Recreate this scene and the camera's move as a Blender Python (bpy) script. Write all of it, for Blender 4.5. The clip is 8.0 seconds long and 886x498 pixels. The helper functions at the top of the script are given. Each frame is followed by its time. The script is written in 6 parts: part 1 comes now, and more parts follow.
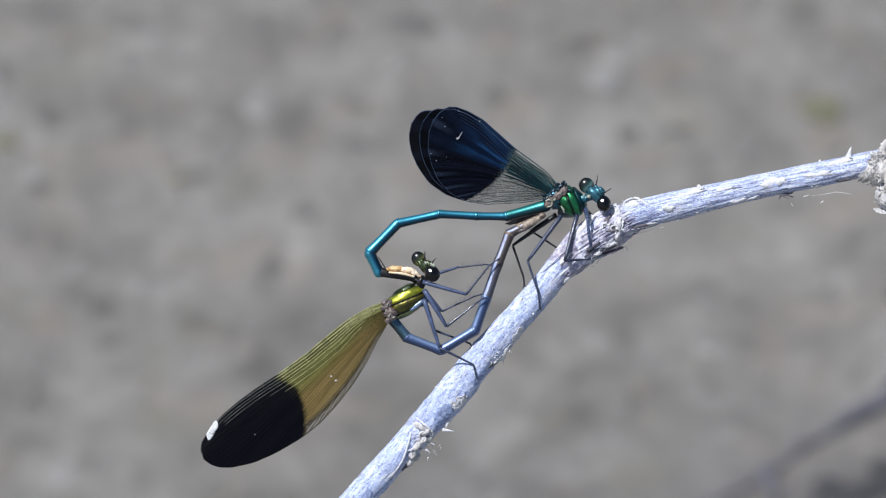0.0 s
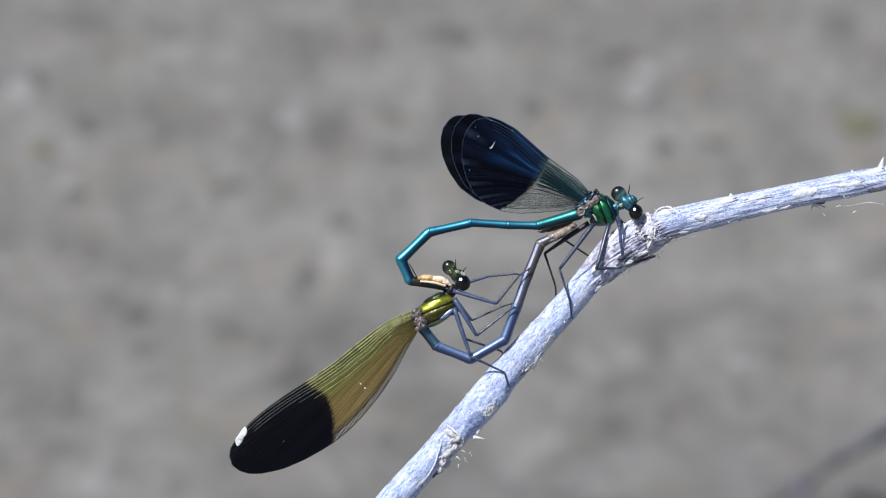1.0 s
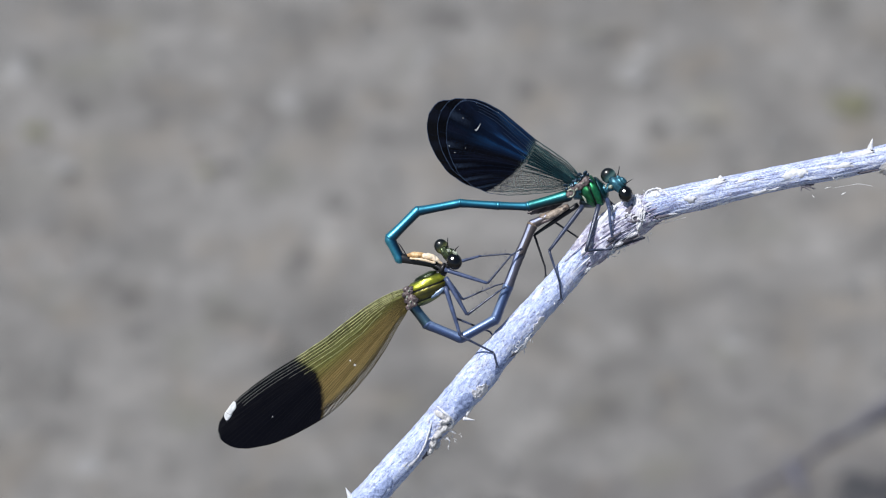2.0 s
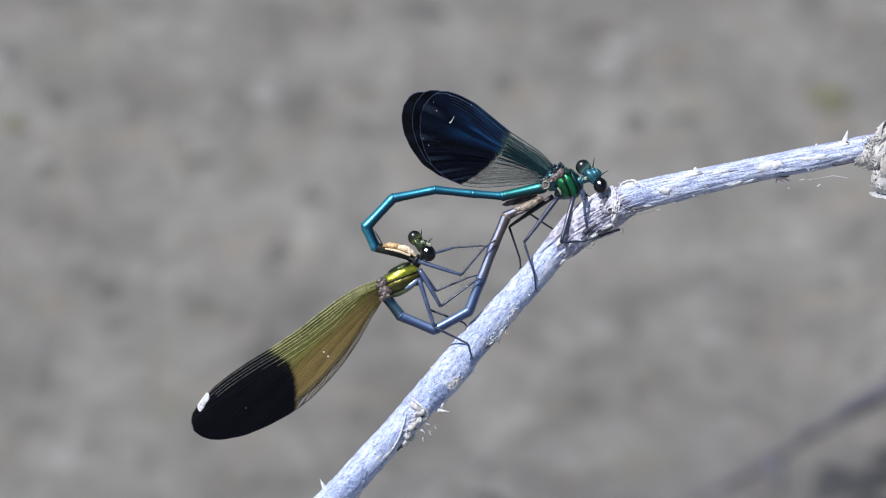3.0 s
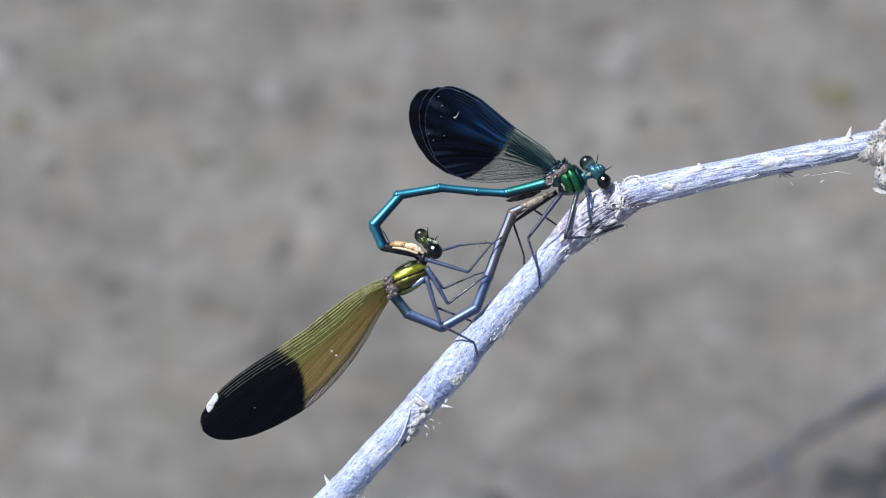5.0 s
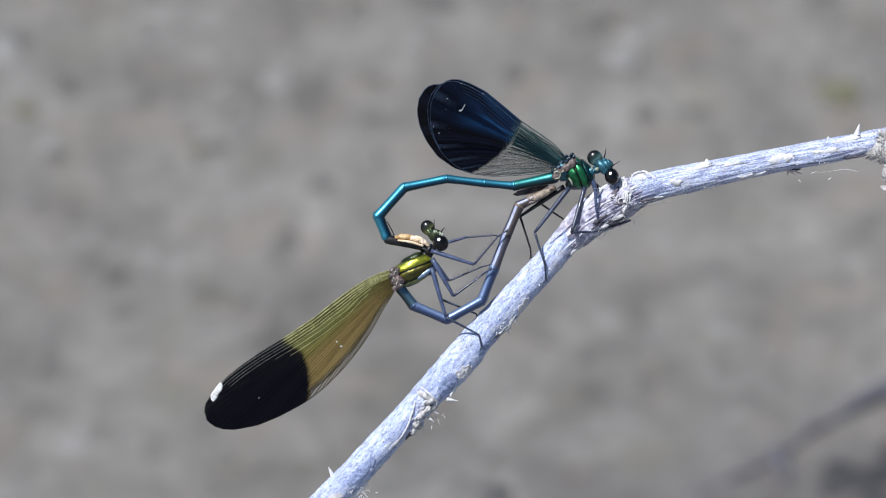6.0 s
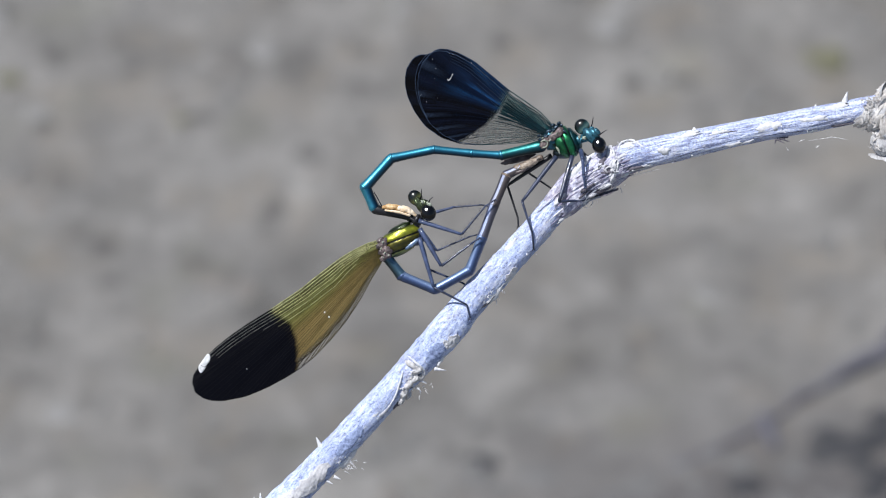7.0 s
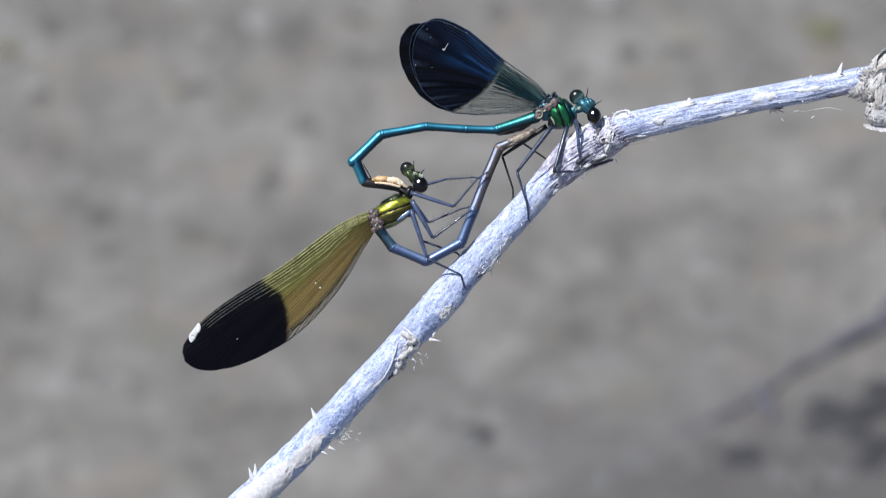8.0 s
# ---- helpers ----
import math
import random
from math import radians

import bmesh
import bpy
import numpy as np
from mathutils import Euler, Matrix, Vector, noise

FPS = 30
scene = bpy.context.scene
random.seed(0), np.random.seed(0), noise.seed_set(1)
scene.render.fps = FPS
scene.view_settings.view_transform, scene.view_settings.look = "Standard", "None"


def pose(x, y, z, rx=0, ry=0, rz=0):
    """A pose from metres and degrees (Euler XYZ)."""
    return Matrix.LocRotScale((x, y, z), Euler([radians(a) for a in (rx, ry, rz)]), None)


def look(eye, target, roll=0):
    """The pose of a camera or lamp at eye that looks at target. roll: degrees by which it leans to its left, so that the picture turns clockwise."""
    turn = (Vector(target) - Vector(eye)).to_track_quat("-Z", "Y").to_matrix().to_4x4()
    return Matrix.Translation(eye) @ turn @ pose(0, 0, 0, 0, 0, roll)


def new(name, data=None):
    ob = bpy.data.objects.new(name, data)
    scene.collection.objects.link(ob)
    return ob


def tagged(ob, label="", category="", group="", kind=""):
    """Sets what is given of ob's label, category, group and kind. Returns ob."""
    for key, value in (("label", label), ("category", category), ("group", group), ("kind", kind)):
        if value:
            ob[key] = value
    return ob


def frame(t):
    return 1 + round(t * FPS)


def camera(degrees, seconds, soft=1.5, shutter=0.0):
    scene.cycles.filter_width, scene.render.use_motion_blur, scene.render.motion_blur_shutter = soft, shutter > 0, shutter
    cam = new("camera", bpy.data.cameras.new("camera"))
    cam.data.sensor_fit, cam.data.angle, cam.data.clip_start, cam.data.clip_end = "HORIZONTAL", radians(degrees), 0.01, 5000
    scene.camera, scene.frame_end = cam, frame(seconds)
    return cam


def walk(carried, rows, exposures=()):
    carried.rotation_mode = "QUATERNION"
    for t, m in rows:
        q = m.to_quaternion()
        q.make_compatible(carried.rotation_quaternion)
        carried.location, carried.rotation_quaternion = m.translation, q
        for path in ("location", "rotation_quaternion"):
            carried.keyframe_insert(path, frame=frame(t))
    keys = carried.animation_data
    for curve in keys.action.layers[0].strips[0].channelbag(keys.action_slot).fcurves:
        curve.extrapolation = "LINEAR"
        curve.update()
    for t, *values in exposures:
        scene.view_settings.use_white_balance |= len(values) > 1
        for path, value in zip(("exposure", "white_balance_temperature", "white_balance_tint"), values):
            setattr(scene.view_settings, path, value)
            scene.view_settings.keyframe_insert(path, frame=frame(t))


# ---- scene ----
# A pair of damselflies in the mating wheel on a dead stalk above a gravel bank, seen through a long lens.
cam = camera(5.984, 8.0, soft=1.1, shutter=0.35)
cam.data.dof.use_dof = True
cam.data.dof.focus_distance = 1.1955
cam.data.dof.aperture_fstop = 50.0

PATH = [
    (0.0, -0.00317, -0.98056, 1.38892, 55.1622, 0.3153, -0.2398),
    (0.1, -0.00317, -0.98058, 1.38894, 55.1789, 0.2788, -0.1553),
    (0.2, -0.00317, -0.98060, 1.38895, 55.2113, 0.2579, -0.0484),
    (0.3, -0.00317, -0.98061, 1.38896, 55.2206, 0.2152, 0.0271),
    (0.4, -0.00317, -0.98063, 1.38897, 55.2450, 0.1823, 0.1168),
    (0.5, -0.00317, -0.98065, 1.38898, 55.2465, 0.1312, 0.1804),
    (0.6, -0.00302, -0.98096, 1.38897, 55.2553, 0.1335, 0.1831),
    (0.7, -0.00286, -0.98128, 1.38896, 55.2567, 0.1296, 0.1768),
    (0.8, -0.00270, -0.98160, 1.38895, 55.2656, 0.1257, 0.1706),
    (0.9, -0.00254, -0.98191, 1.38894, 55.2670, 0.1393, 0.1894),
    (1.0, -0.00238, -0.98223, 1.38892, 55.2595, 0.1410, 0.1911),
    (1.1, -0.00222, -0.98256, 1.38916, 55.2531, 0.1408, 0.1779),
    (1.2, -0.00206, -0.98289, 1.38939, 55.2302, 0.1494, 0.1772),
    (1.3, -0.00190, -0.98323, 1.38963, 55.2188, 0.1492, 0.1641),
    (1.4, -0.00175, -0.98356, 1.38986, 55.2036, 0.1688, 0.1790),
    (1.5, -0.00159, -0.98389, 1.39009, 55.1823, 0.1697, 0.1675),
    (1.6, -0.00151, -0.98386, 1.39003, 55.1630, 0.1717, 0.1771),
    (1.7, -0.00144, -0.98382, 1.38996, 55.1529, 0.1682, 0.1791),
    (2.8, -0.00062, -0.98340, 1.38924, 55.1302, 0.0753, 0.1219),
    (2.9, -0.00055, -0.98336, 1.38918, 55.1164, 0.0631, 0.1114),
    (3.0, -0.00048, -0.98332, 1.38911, 55.1010, 0.0377, 0.0820),
    (3.1, -0.00038, -0.98326, 1.38895, 55.0881, 0.0341, 0.0712),
    (3.2, -0.00029, -0.98319, 1.38878, 55.0661, 0.0261, 0.0542),
    (3.3, -0.00019, -0.98312, 1.38862, 55.0441, 0.0204, 0.0403),
    (3.4, -0.00010, -0.98305, 1.38846, 55.0182, 0.0058, 0.0139),
    (3.5, 0.00000, -0.98298, 1.38829, 55.0000, -0.0000, 0.0000),
    (3.6, 0.00003, -0.98251, 1.38796, 54.9648, 0.0741, -0.0636),
    (3.7, 0.00006, -0.98204, 1.38763, 54.9447, 0.1460, -0.1303),
    (3.8, 0.00010, -0.98156, 1.38730, 54.9245, 0.2157, -0.2001),
    (3.9, 0.00013, -0.98109, 1.38697, 54.9156, 0.2811, -0.2762),
    (4.0, 0.00016, -0.98062, 1.38664, 54.9236, 0.3489, -0.3488),
    (4.1, 0.00016, -0.98145, 1.38722, 54.9397, 0.3269, -0.3188),
    (4.2, 0.00016, -0.98227, 1.38779, 54.9420, 0.2920, -0.3073),
    (4.3, 0.00016, -0.98310, 1.38837, 54.9521, 0.2572, -0.2957),
    (4.4, 0.00016, -0.98393, 1.38895, 54.9890, 0.2398, -0.2591),
    (4.5, 0.00016, -0.98476, 1.38954, 55.0237, 0.2270, -0.2161),
    (4.6, 0.00008, -0.98470, 1.38951, 55.0736, 0.2051, -0.1365),
    (4.7, 0.00001, -0.98464, 1.38948, 55.0869, 0.1768, -0.0660),
    (5.8, -0.00080, -0.98402, 1.38919, 55.0983, -0.3274, 0.4338),
    (5.9, -0.00088, -0.98396, 1.38916, 55.0728, -0.3886, 0.4574),
    (6.0, -0.00095, -0.98391, 1.38913, 55.0402, -0.4490, 0.4820),
    (6.1, -0.00095, -0.98352, 1.38882, 55.0273, -0.4240, 0.4579),
    (6.2, -0.00095, -0.98314, 1.38852, 54.9960, -0.4071, 0.4224),
    (6.3, -0.00095, -0.98275, 1.38821, 54.9684, -0.3814, 0.3994),
    (6.4, -0.00095, -0.98237, 1.38790, 54.9485, -0.3644, 0.3638),
    (6.5, -0.00095, -0.98198, 1.38759, 54.9342, -0.3441, 0.3331),
    (6.6, -0.00095, -0.98195, 1.38765, 54.9180, -0.3544, 0.3192),
    (6.7, -0.00095, -0.98192, 1.38770, 54.8882, -0.3525, 0.3226),
    (6.8, -0.00095, -0.98189, 1.38776, 54.8661, -0.3572, 0.3166),
    (6.9, -0.00095, -0.98185, 1.38781, 54.8516, -0.3554, 0.3199),
    (7.0, -0.00095, -0.98182, 1.38786, 54.8263, -0.3596, 0.3146),
    (7.1, -0.00092, -0.98182, 1.38787, 54.8133, -0.3789, 0.3333),
    (7.2, -0.00089, -0.98182, 1.38787, 54.7895, -0.3977, 0.3526),
    (7.3, -0.00086, -0.98182, 1.38787, 54.7810, -0.4208, 0.3656),
    (7.4, -0.00083, -0.98183, 1.38787, 54.7611, -0.4484, 0.3724),
    (7.5, -0.00079, -0.98183, 1.38787, 54.7448, -0.4681, 0.3905),
    (7.6, -0.00073, -0.98176, 1.38782, 54.7306, -0.4403, 0.3815),
    (7.7, -0.00067, -0.98169, 1.38777, 54.7087, -0.4157, 0.3682),
    (7.8, -0.00060, -0.98162, 1.38772, 54.6830, -0.3997, 0.3423),
    (7.9, -0.00054, -0.98155, 1.38767, 54.6726, -0.3838, 0.3164),
    (8.0, -0.00048, -0.98148, 1.38763, 54.6275, -0.3609, 0.3005),
]
walk(cam, [(t, pose(x, y, z, rx, ry, rz)) for t, x, y, z, rx, ry, rz in PATH],
     exposures=[(0.0, -0.05), (8.0, -0.05)])

# ---- light ----
SUN_WAY = Vector((-0.38, -0.21, 0.904)).normalized()
world = bpy.data.worlds.new("sky")
scene.world = world
world.use_nodes = True
sky = world.node_tree.nodes.new("ShaderNodeTexSky")
sky.sky_type = "NISHITA"
sky.sun_disc = False
sky.sun_elevation = math.asin(SUN_WAY.z)
sky.sun_rotation = math.atan2(SUN_WAY.x, SUN_WAY.y)
back = world.node_tree.nodes["Background"]
back.inputs["Strength"].default_value = 0.09
world.node_tree.links.new(sky.outputs["Color"], back.inputs["Color"])
sun_data = bpy.data.lights.new("sun", "SUN")
sun_data.energy = 5.0
sun_data.angle = radians(0.53)
sun_data.color = (0.983, 0.98, 0.97)
sun = new("sun", sun_data)
sun.matrix_world = look(SUN_WAY * 5.0, (0, 0, 0))

# ---- the sheet: a frame of reference through the stalk, square to the mean line of sight ----
# a runs right, b runs down, both in steps of 0.08 mm; d runs towards the viewer in mm.
SHEET = pose(0, 0, 0.70, 55, 0, 0)
STEP = 8e-5


def S(a, b, d=0.0):
    return Vector(((a - 784) * STEP, (441 - b) * STEP, d * 1e-3))


# ---- materials ----
class Nodes:
    """A material's node tree with short calls."""

    def __init__(self, name):
        self.mat = bpy.data.materials.new(name)
        self.mat.use_nodes = True
        self.tree = self.mat.node_tree
        self.bsdf = self.tree.nodes["Principled BSDF"]
        self.out = self.tree.nodes["Material Output"]

    def node(self, kind):
        return self.tree.nodes.new(kind)

    def link(self, a, b):
        self.tree.links.new(a, b)

    def feed(self, socket, value):
        if hasattr(value, "is_output"):
            self.link(value, socket)
        else:
            socket.default_value = value

    def coords(self, which="Object", scale=(1, 1, 1)):
        c = self.node("ShaderNodeTexCoord")
        m = self.node("ShaderNodeMapping")
        m.inputs["Scale"].default_value = scale
        self.link(c.outputs[which], m.inputs["Vector"])
        return m.outputs["Vector"]

    def noise(self, vector, scale, detail=4.0, rough=0.55, distort=0.0):
        n = self.node("ShaderNodeTexNoise")
        self.link(vector, n.inputs["Vector"])
        n.inputs["Scale"].default_value = scale
        n.inputs["Detail"].default_value = detail
        n.inputs["Roughness"].default_value = rough
        n.inputs["Distortion"].default_value = distort
        return n.outputs["Fac"]

    def voronoi(self, vector, scale, feature="F1"):
        n = self.node("ShaderNodeTexVoronoi")
        n.feature = feature
        self.link(vector, n.inputs["Vector"])
        n.inputs["Scale"].default_value = scale
        return n.outputs["Distance"]

    def ramp(self, fac, stops, smooth=False):
        r = self.node("ShaderNodeValToRGB")
        e = r.color_ramp.elements
        while len(e) < len(stops):
            e.new(0.5)
        for el, (p, c) in zip(e, stops):
            el.position = p
            el.color = (*c, 1) if len(c) == 3 else c
        if smooth:
            r.color_ramp.interpolation = "EASE"
        self.link(fac, r.inputs["Fac"])
        return r.outputs["Color"]

    def span(self, fac, a, b, lo=0.0, hi=1.0):
        r = self.node("ShaderNodeMapRange")
        r.clamp = True
        self.link(fac, r.inputs["Value"])
        for key, value in (("From Min", a), ("From Max", b), ("To Min", lo), ("To Max", hi)):
            r.inputs[key].default_value = value
        return r.outputs["Result"]

    def mix(self, fac, a, b, blend="MIX"):
        m = self.node("ShaderNodeMix")
        m.data_type, m.blend_type = "RGBA", blend
        # the colour mix keeps its factor, two colours and result at these places
        self.feed(m.inputs[0], fac)
        self.feed(m.inputs[6], (*a, 1) if isinstance(a, tuple) else a)
        self.feed(m.inputs[7], (*b, 1) if isinstance(b, tuple) else b)
        return m.outputs[2]

    def math(self, op, a, b=0.0):
        m = self.node("ShaderNodeMath")
        m.operation = op
        self.feed(m.inputs[0], a)
        self.feed(m.inputs[1], b)
        return m.outputs[0]

    def bump(self, height, strength, distance):
        b = self.node("ShaderNodeBump")
        b.inputs["Strength"].default_value = strength
        b.inputs["Distance"].default_value = distance
        self.link(height, b.inputs["Height"])
        self.link(b.outputs["Normal"], self.bsdf.inputs["Normal"])

    def uv(self):
        c = self.node("ShaderNodeTexCoord")
        s = self.node("ShaderNodeSeparateXYZ")
        self.link(c.outputs["UV"], s.inputs["Vector"])
        return s.outputs["X"], s.outputs["Y"]

    def set(self, **values):
        for key, value in values.items():
            self.feed(self.bsdf.inputs[key.replace("_", " ")], (*value, 1) if isinstance(value, tuple) else value)
        return self


def surface(name, dark, light, scale, rough=0.5, metal=0.0, bump=0.3, depth=2e-5, coat=0.0, fine=6.0):
    """A mottled surface: two colours at one scale, fine relief at another."""
    m = Nodes(name)
    v = m.coords()
    n1, n2 = m.noise(v, scale), m.noise(v, scale * fine, 3.0)
    both = m.math("ADD", m.math("MULTIPLY", n1, 0.7), m.math("MULTIPLY", n2, 0.3))
    m.set(Base_Color=m.ramp(both, [(0.35, dark), (0.65, light)]), Metallic=metal,
          Roughness=m.span(n2, 0.3, 0.7, rough * 0.8, min(1.0, rough * 1.2)), Coat_Weight=coat)
    m.bsdf.inputs["Coat Roughness"].default_value = 0.10
    m.bump(n2, bump, depth)
    return m.mat


def stalk_bark(name, fibrous):
    """Sun-bleached bark, lavender grey with pale flecks and slate pits; fibres along the stalk or a grainy crust."""
    m = Nodes(name)
    u, a = m.uv()
    comb = m.node("ShaderNodeCombineXYZ")
    m.link(u, comb.inputs["X"])
    m.link(a, comb.inputs["Y"])

    def along(su, sa, detail=4.0, rough=0.6, distort=0.0):
        st = m.node("ShaderNodeMapping")
        st.inputs["Scale"].default_value = (su, sa, 1.0)
        m.link(comb.outputs["Vector"], st.inputs["Vector"])
        return m.noise(st.outputs["Vector"], 1.0, detail, rough, distort)

    v = m.coords()
    streak = along(0.20, 34.0, 5.0, 0.65, 0.4) if fibrous else along(0.55, 24.0, 5.0, 0.68, 0.4)
    grain = m.noise(v, 4200.0, 4.0, 0.7)
    blot = m.noise(v, 330.0, 4.0, 0.6, 0.6)
    fleck = along(0.9, 44.0, 3.0, 0.6, 0.8) if fibrous else along(1.3, 40.0, 3.0, 0.62, 0.8)
    pit = along(0.55, 60.0, 3.0, 0.62, 0.5) if fibrous else along(1.6, 44.0, 3.0, 0.65, 0.8)
    fac = m.math("ADD", m.math("MULTIPLY", streak, 0.55), m.math("MULTIPLY", grain, 0.45))
    base = m.ramp(fac, [(0.36, (0.070, 0.070, 0.130)), (0.44, (0.25, 0.27, 0.45)), (0.50, (0.46, 0.54, 0.83)), (0.58, (0.80, 0.85, 0.97))] if fibrous else [(0.36, (0.095, 0.105, 0.20)), (0.43, (0.30, 0.36, 0.61)), (0.51, (0.50, 0.59, 0.88)), (0.60, (0.80, 0.85, 0.97))])
    warm = m.ramp(fac, [(0.33, (0.13, 0.11, 0.13)), (0.5, (0.46, 0.43, 0.50)), (0.66, (0.84, 0.82, 0.83))])
    col = m.mix(m.span(blot, 0.52, 0.70, 0.0, 0.5), base, warm)
    deep = m.noise(v, 210.0, 3.0, 0.55, 0.5)
    col = m.mix(m.span(deep, 0.50, 0.66, 0.0, 0.38), col, (0.22, 0.28, 0.50))
    col = m.mix(m.span(fleck, 0.54, 0.68, 0.0, 0.7 if fibrous else 0.55), col, (0.83, 0.85, 0.90))
    col = m.mix(m.span(pit, 0.41, 0.31, 0.0, 0.8), col, (0.085, 0.095, 0.19))
    m.set(Base_Color=col, Roughness=0.82)
    m.bump(m.math("ADD", fac, m.math("SUBTRACT", m.span(fleck, 0.5, 0.68, 0.0, 0.30), m.span(pit, 0.42, 0.30, 0.0, 0.35))), 1.0, 1.4e-4)
    return m.mat


def fork_bark():
    """Split bark of the fork: violet-brown wood under cream strips, torn lengthwise."""
    m = Nodes("torn_fork_bark")
    v = m.coords()
    turn = m.node("ShaderNodeMapping")
    turn.inputs["Rotation"].default_value = (0, 0, radians(-42))
    m.link(v, turn.inputs["Vector"])
    st = m.node("ShaderNodeMapping")
    st.inputs["Scale"].default_value = (0.32, 1.0, 0.8)
    m.link(turn.outputs["Vector"], st.inputs["Vector"])
    strip, hair = m.noise(st.outputs["Vector"], 1700.0, 5.0, 0.68, 0.6), m.noise(st.outputs["Vector"], 5200.0, 3.0, 0.65, 0.3)
    spot_n = m.noise(v, 1500.0, 3.0, 0.6, 0.8)
    fac = m.math("ADD", m.math("MULTIPLY", strip, 0.38), m.math("ADD", m.math("MULTIPLY", hair, 0.27), m.math("MULTIPLY", spot_n, 0.35)))
    col = m.ramp(fac, [(0.37, (0.080, 0.072, 0.115)), (0.43, (0.25, 0.24, 0.36)), (0.49, (0.47, 0.47, 0.61)), (0.55, (0.67, 0.67, 0.77)), (0.61, (0.85, 0.84, 0.88))])
    col = m.mix(m.span(m.noise(v, 420.0, 3.0), 0.54, 0.68, 0.0, 0.4), col, (0.36, 0.31, 0.33))
    # bare violet wood where the skin has come off
    bare = m.math("ADD", m.math("MULTIPLY", m.noise(v, 340.0, 4.0, 0.62, 0.8), 0.82), m.math("MULTIPLY", strip, 0.18))
    col = m.mix(m.span(bare, 0.49, 0.58, 0.0, 0.6), col, m.ramp(hair, [(0.35, (0.070, 0.060, 0.095)), (0.65, (0.34, 0.30, 0.44))]))
    m.set(Base_Color=col, Roughness=0.85)
    m.bump(m.math("SUBTRACT", fac, m.span(bare, 0.50, 0.57, 0.0, 0.25)), 1.0, 2.6e-4)
    return m.mat


def wing_skin(name, female, sheen=1.0):
    """A veined wing: pigmented outer part with a sharp, slightly wavy border, clear or amber base."""
    m = Nodes(name)
    u, v = m.uv()
    fan_uv = m.node("ShaderNodeUVMap")
    fan_uv.uv_map = "fan"
    st = m.node("ShaderNodeMapping")
    st.inputs["Scale"].default_value = (2.4, 9.0, 1.0) if female else (2.0, 7.0, 1.0)
    m.link(fan_uv.outputs["UV"], st.inputs["Vector"])
    streak = m.noise(st.outputs["Vector"], 1.0, 5.0, 0.6, 0.25)
    st2 = m.node("ShaderNodeMapping")
    st2.inputs["Scale"].default_value = (6.0, 60.0, 1.0)
    m.link(fan_uv.outputs["UV"], st2.inputs["Vector"])
    hair = m.noise(st2.outputs["Vector"], 1.0, 3.0, 0.6)
    comb = m.node("ShaderNodeCombineXYZ")
    m.link(u, comb.inputs["X"])
    m.link(v, comb.inputs["Y"])
    p = comb.outputs["Vector"]
    rag = m.noise(p, 18.0, 4.0)
    mottle = m.noise(p, 70.0, 3.0)
    # the border bends outwards towards the rear edge
    back_off = m.math("POWER", m.span(v, 0.75 if female else 0.7, 0.0, 0.0, 1.0), 2.0)
    edge = m.math("ADD", u, m.math("MULTIPLY", back_off, -0.09 if female else -0.13))
    edge = m.math("ADD", edge, m.math("MULTIPLY", m.math("SUBTRACT", rag, 0.5), 0.03))
    edge = m.math("ADD", edge, m.math("MULTIPLY", m.math("SUBTRACT", hair, 0.5), 0.02))
    if female:
        edge = m.math("ADD", edge, m.span(v, 0.70, 0.95, 0.0, -0.035))
    b0 = 0.497 if female else 0.382
    dark = m.span(edge, b0 - 0.008, b0 + 0.014)
    if female:
        base = m.ramp(m.span(v, 0.05, 0.95), [(0.0, (0.245, 0.180, 0.082)), (0.48, (0.225, 0.158, 0.062)), (0.62, (0.190, 0.168, 0.056)), (0.74, (0.165, 0.182, 0.056)), (0.9, (0.225, 0.250, 0.100))])
        base = m.mix(m.span(hair, 0.38, 0.66, 0.0, 0.75), base, (0.090, 0.070, 0.020))
        # pale and dark streaks along the veins
        base = m.mix(m.span(streak, 0.50, 0.70, 0.0, 0.5), base, (0.27, 0.215, 0.095))
        base = m.mix(m.math("MULTIPLY", m.span(streak, 0.46, 0.36), m.span(v, 0.48, 0.70)), base, (0.038, 0.040, 0.012))
        ink = m.mix(m.math("MULTIPLY", m.span(hair, 0.5, 0.75), m.span(v, 0.55, 0.9)), (0.0026, 0.0030, 0.0056), (0.026, 0.026, 0.028))
        hold = m.math("MULTIPLY", m.span(m.math("ADD", v, m.math("MULTIPLY", m.math("SUBTRACT", hair, 0.5), 0.06)), 0.10, 0.17, 0.10, 0.90), m.span(v, 0.86, 0.94, 1.0, 0.45))
        rough, gloss = 0.55, 0.015
    else:
        speck = m.noise(p, 160.0, 3.0, 0.7)
        base = m.mix(m.span(v, 0.40, 0.62), m.mix(m.span(speck, 0.55, 0.72), (0.20, 0.20, 0.19), (0.36, 0.36, 0.33)), (0.050, 0.085, 0.085))
        base = m.mix(m.span(hair, 0.4, 0.65, 0.0, 0.55), base, (0.03, 0.06, 0.065))
        sep = m.node("ShaderNodeSeparateXYZ")
        m.link(fan_uv.outputs["UV"], sep.inputs["Vector"])
        ray = sep.outputs["Y"]
        blue = m.ramp(streak, [(0.36, (0.0025, 0.007, 0.020)), (0.47, (0.005, 0.020, 0.060)), (0.60, (0.011, 0.057, 0.160))])
        blue = m.mix(m.span(hair, 0.40, 0.65, 0.0, 0.5), blue, (0.003, 0.009, 0.032))
        # broad dark furrows painted into the colour along the fan
        wave = m.math("SINE", m.math("ADD", m.math("MULTIPLY", ray, 26.0), m.math("MULTIPLY", rag, 1.2)))
        furrow = m.span(wave, -0.25, 0.65)
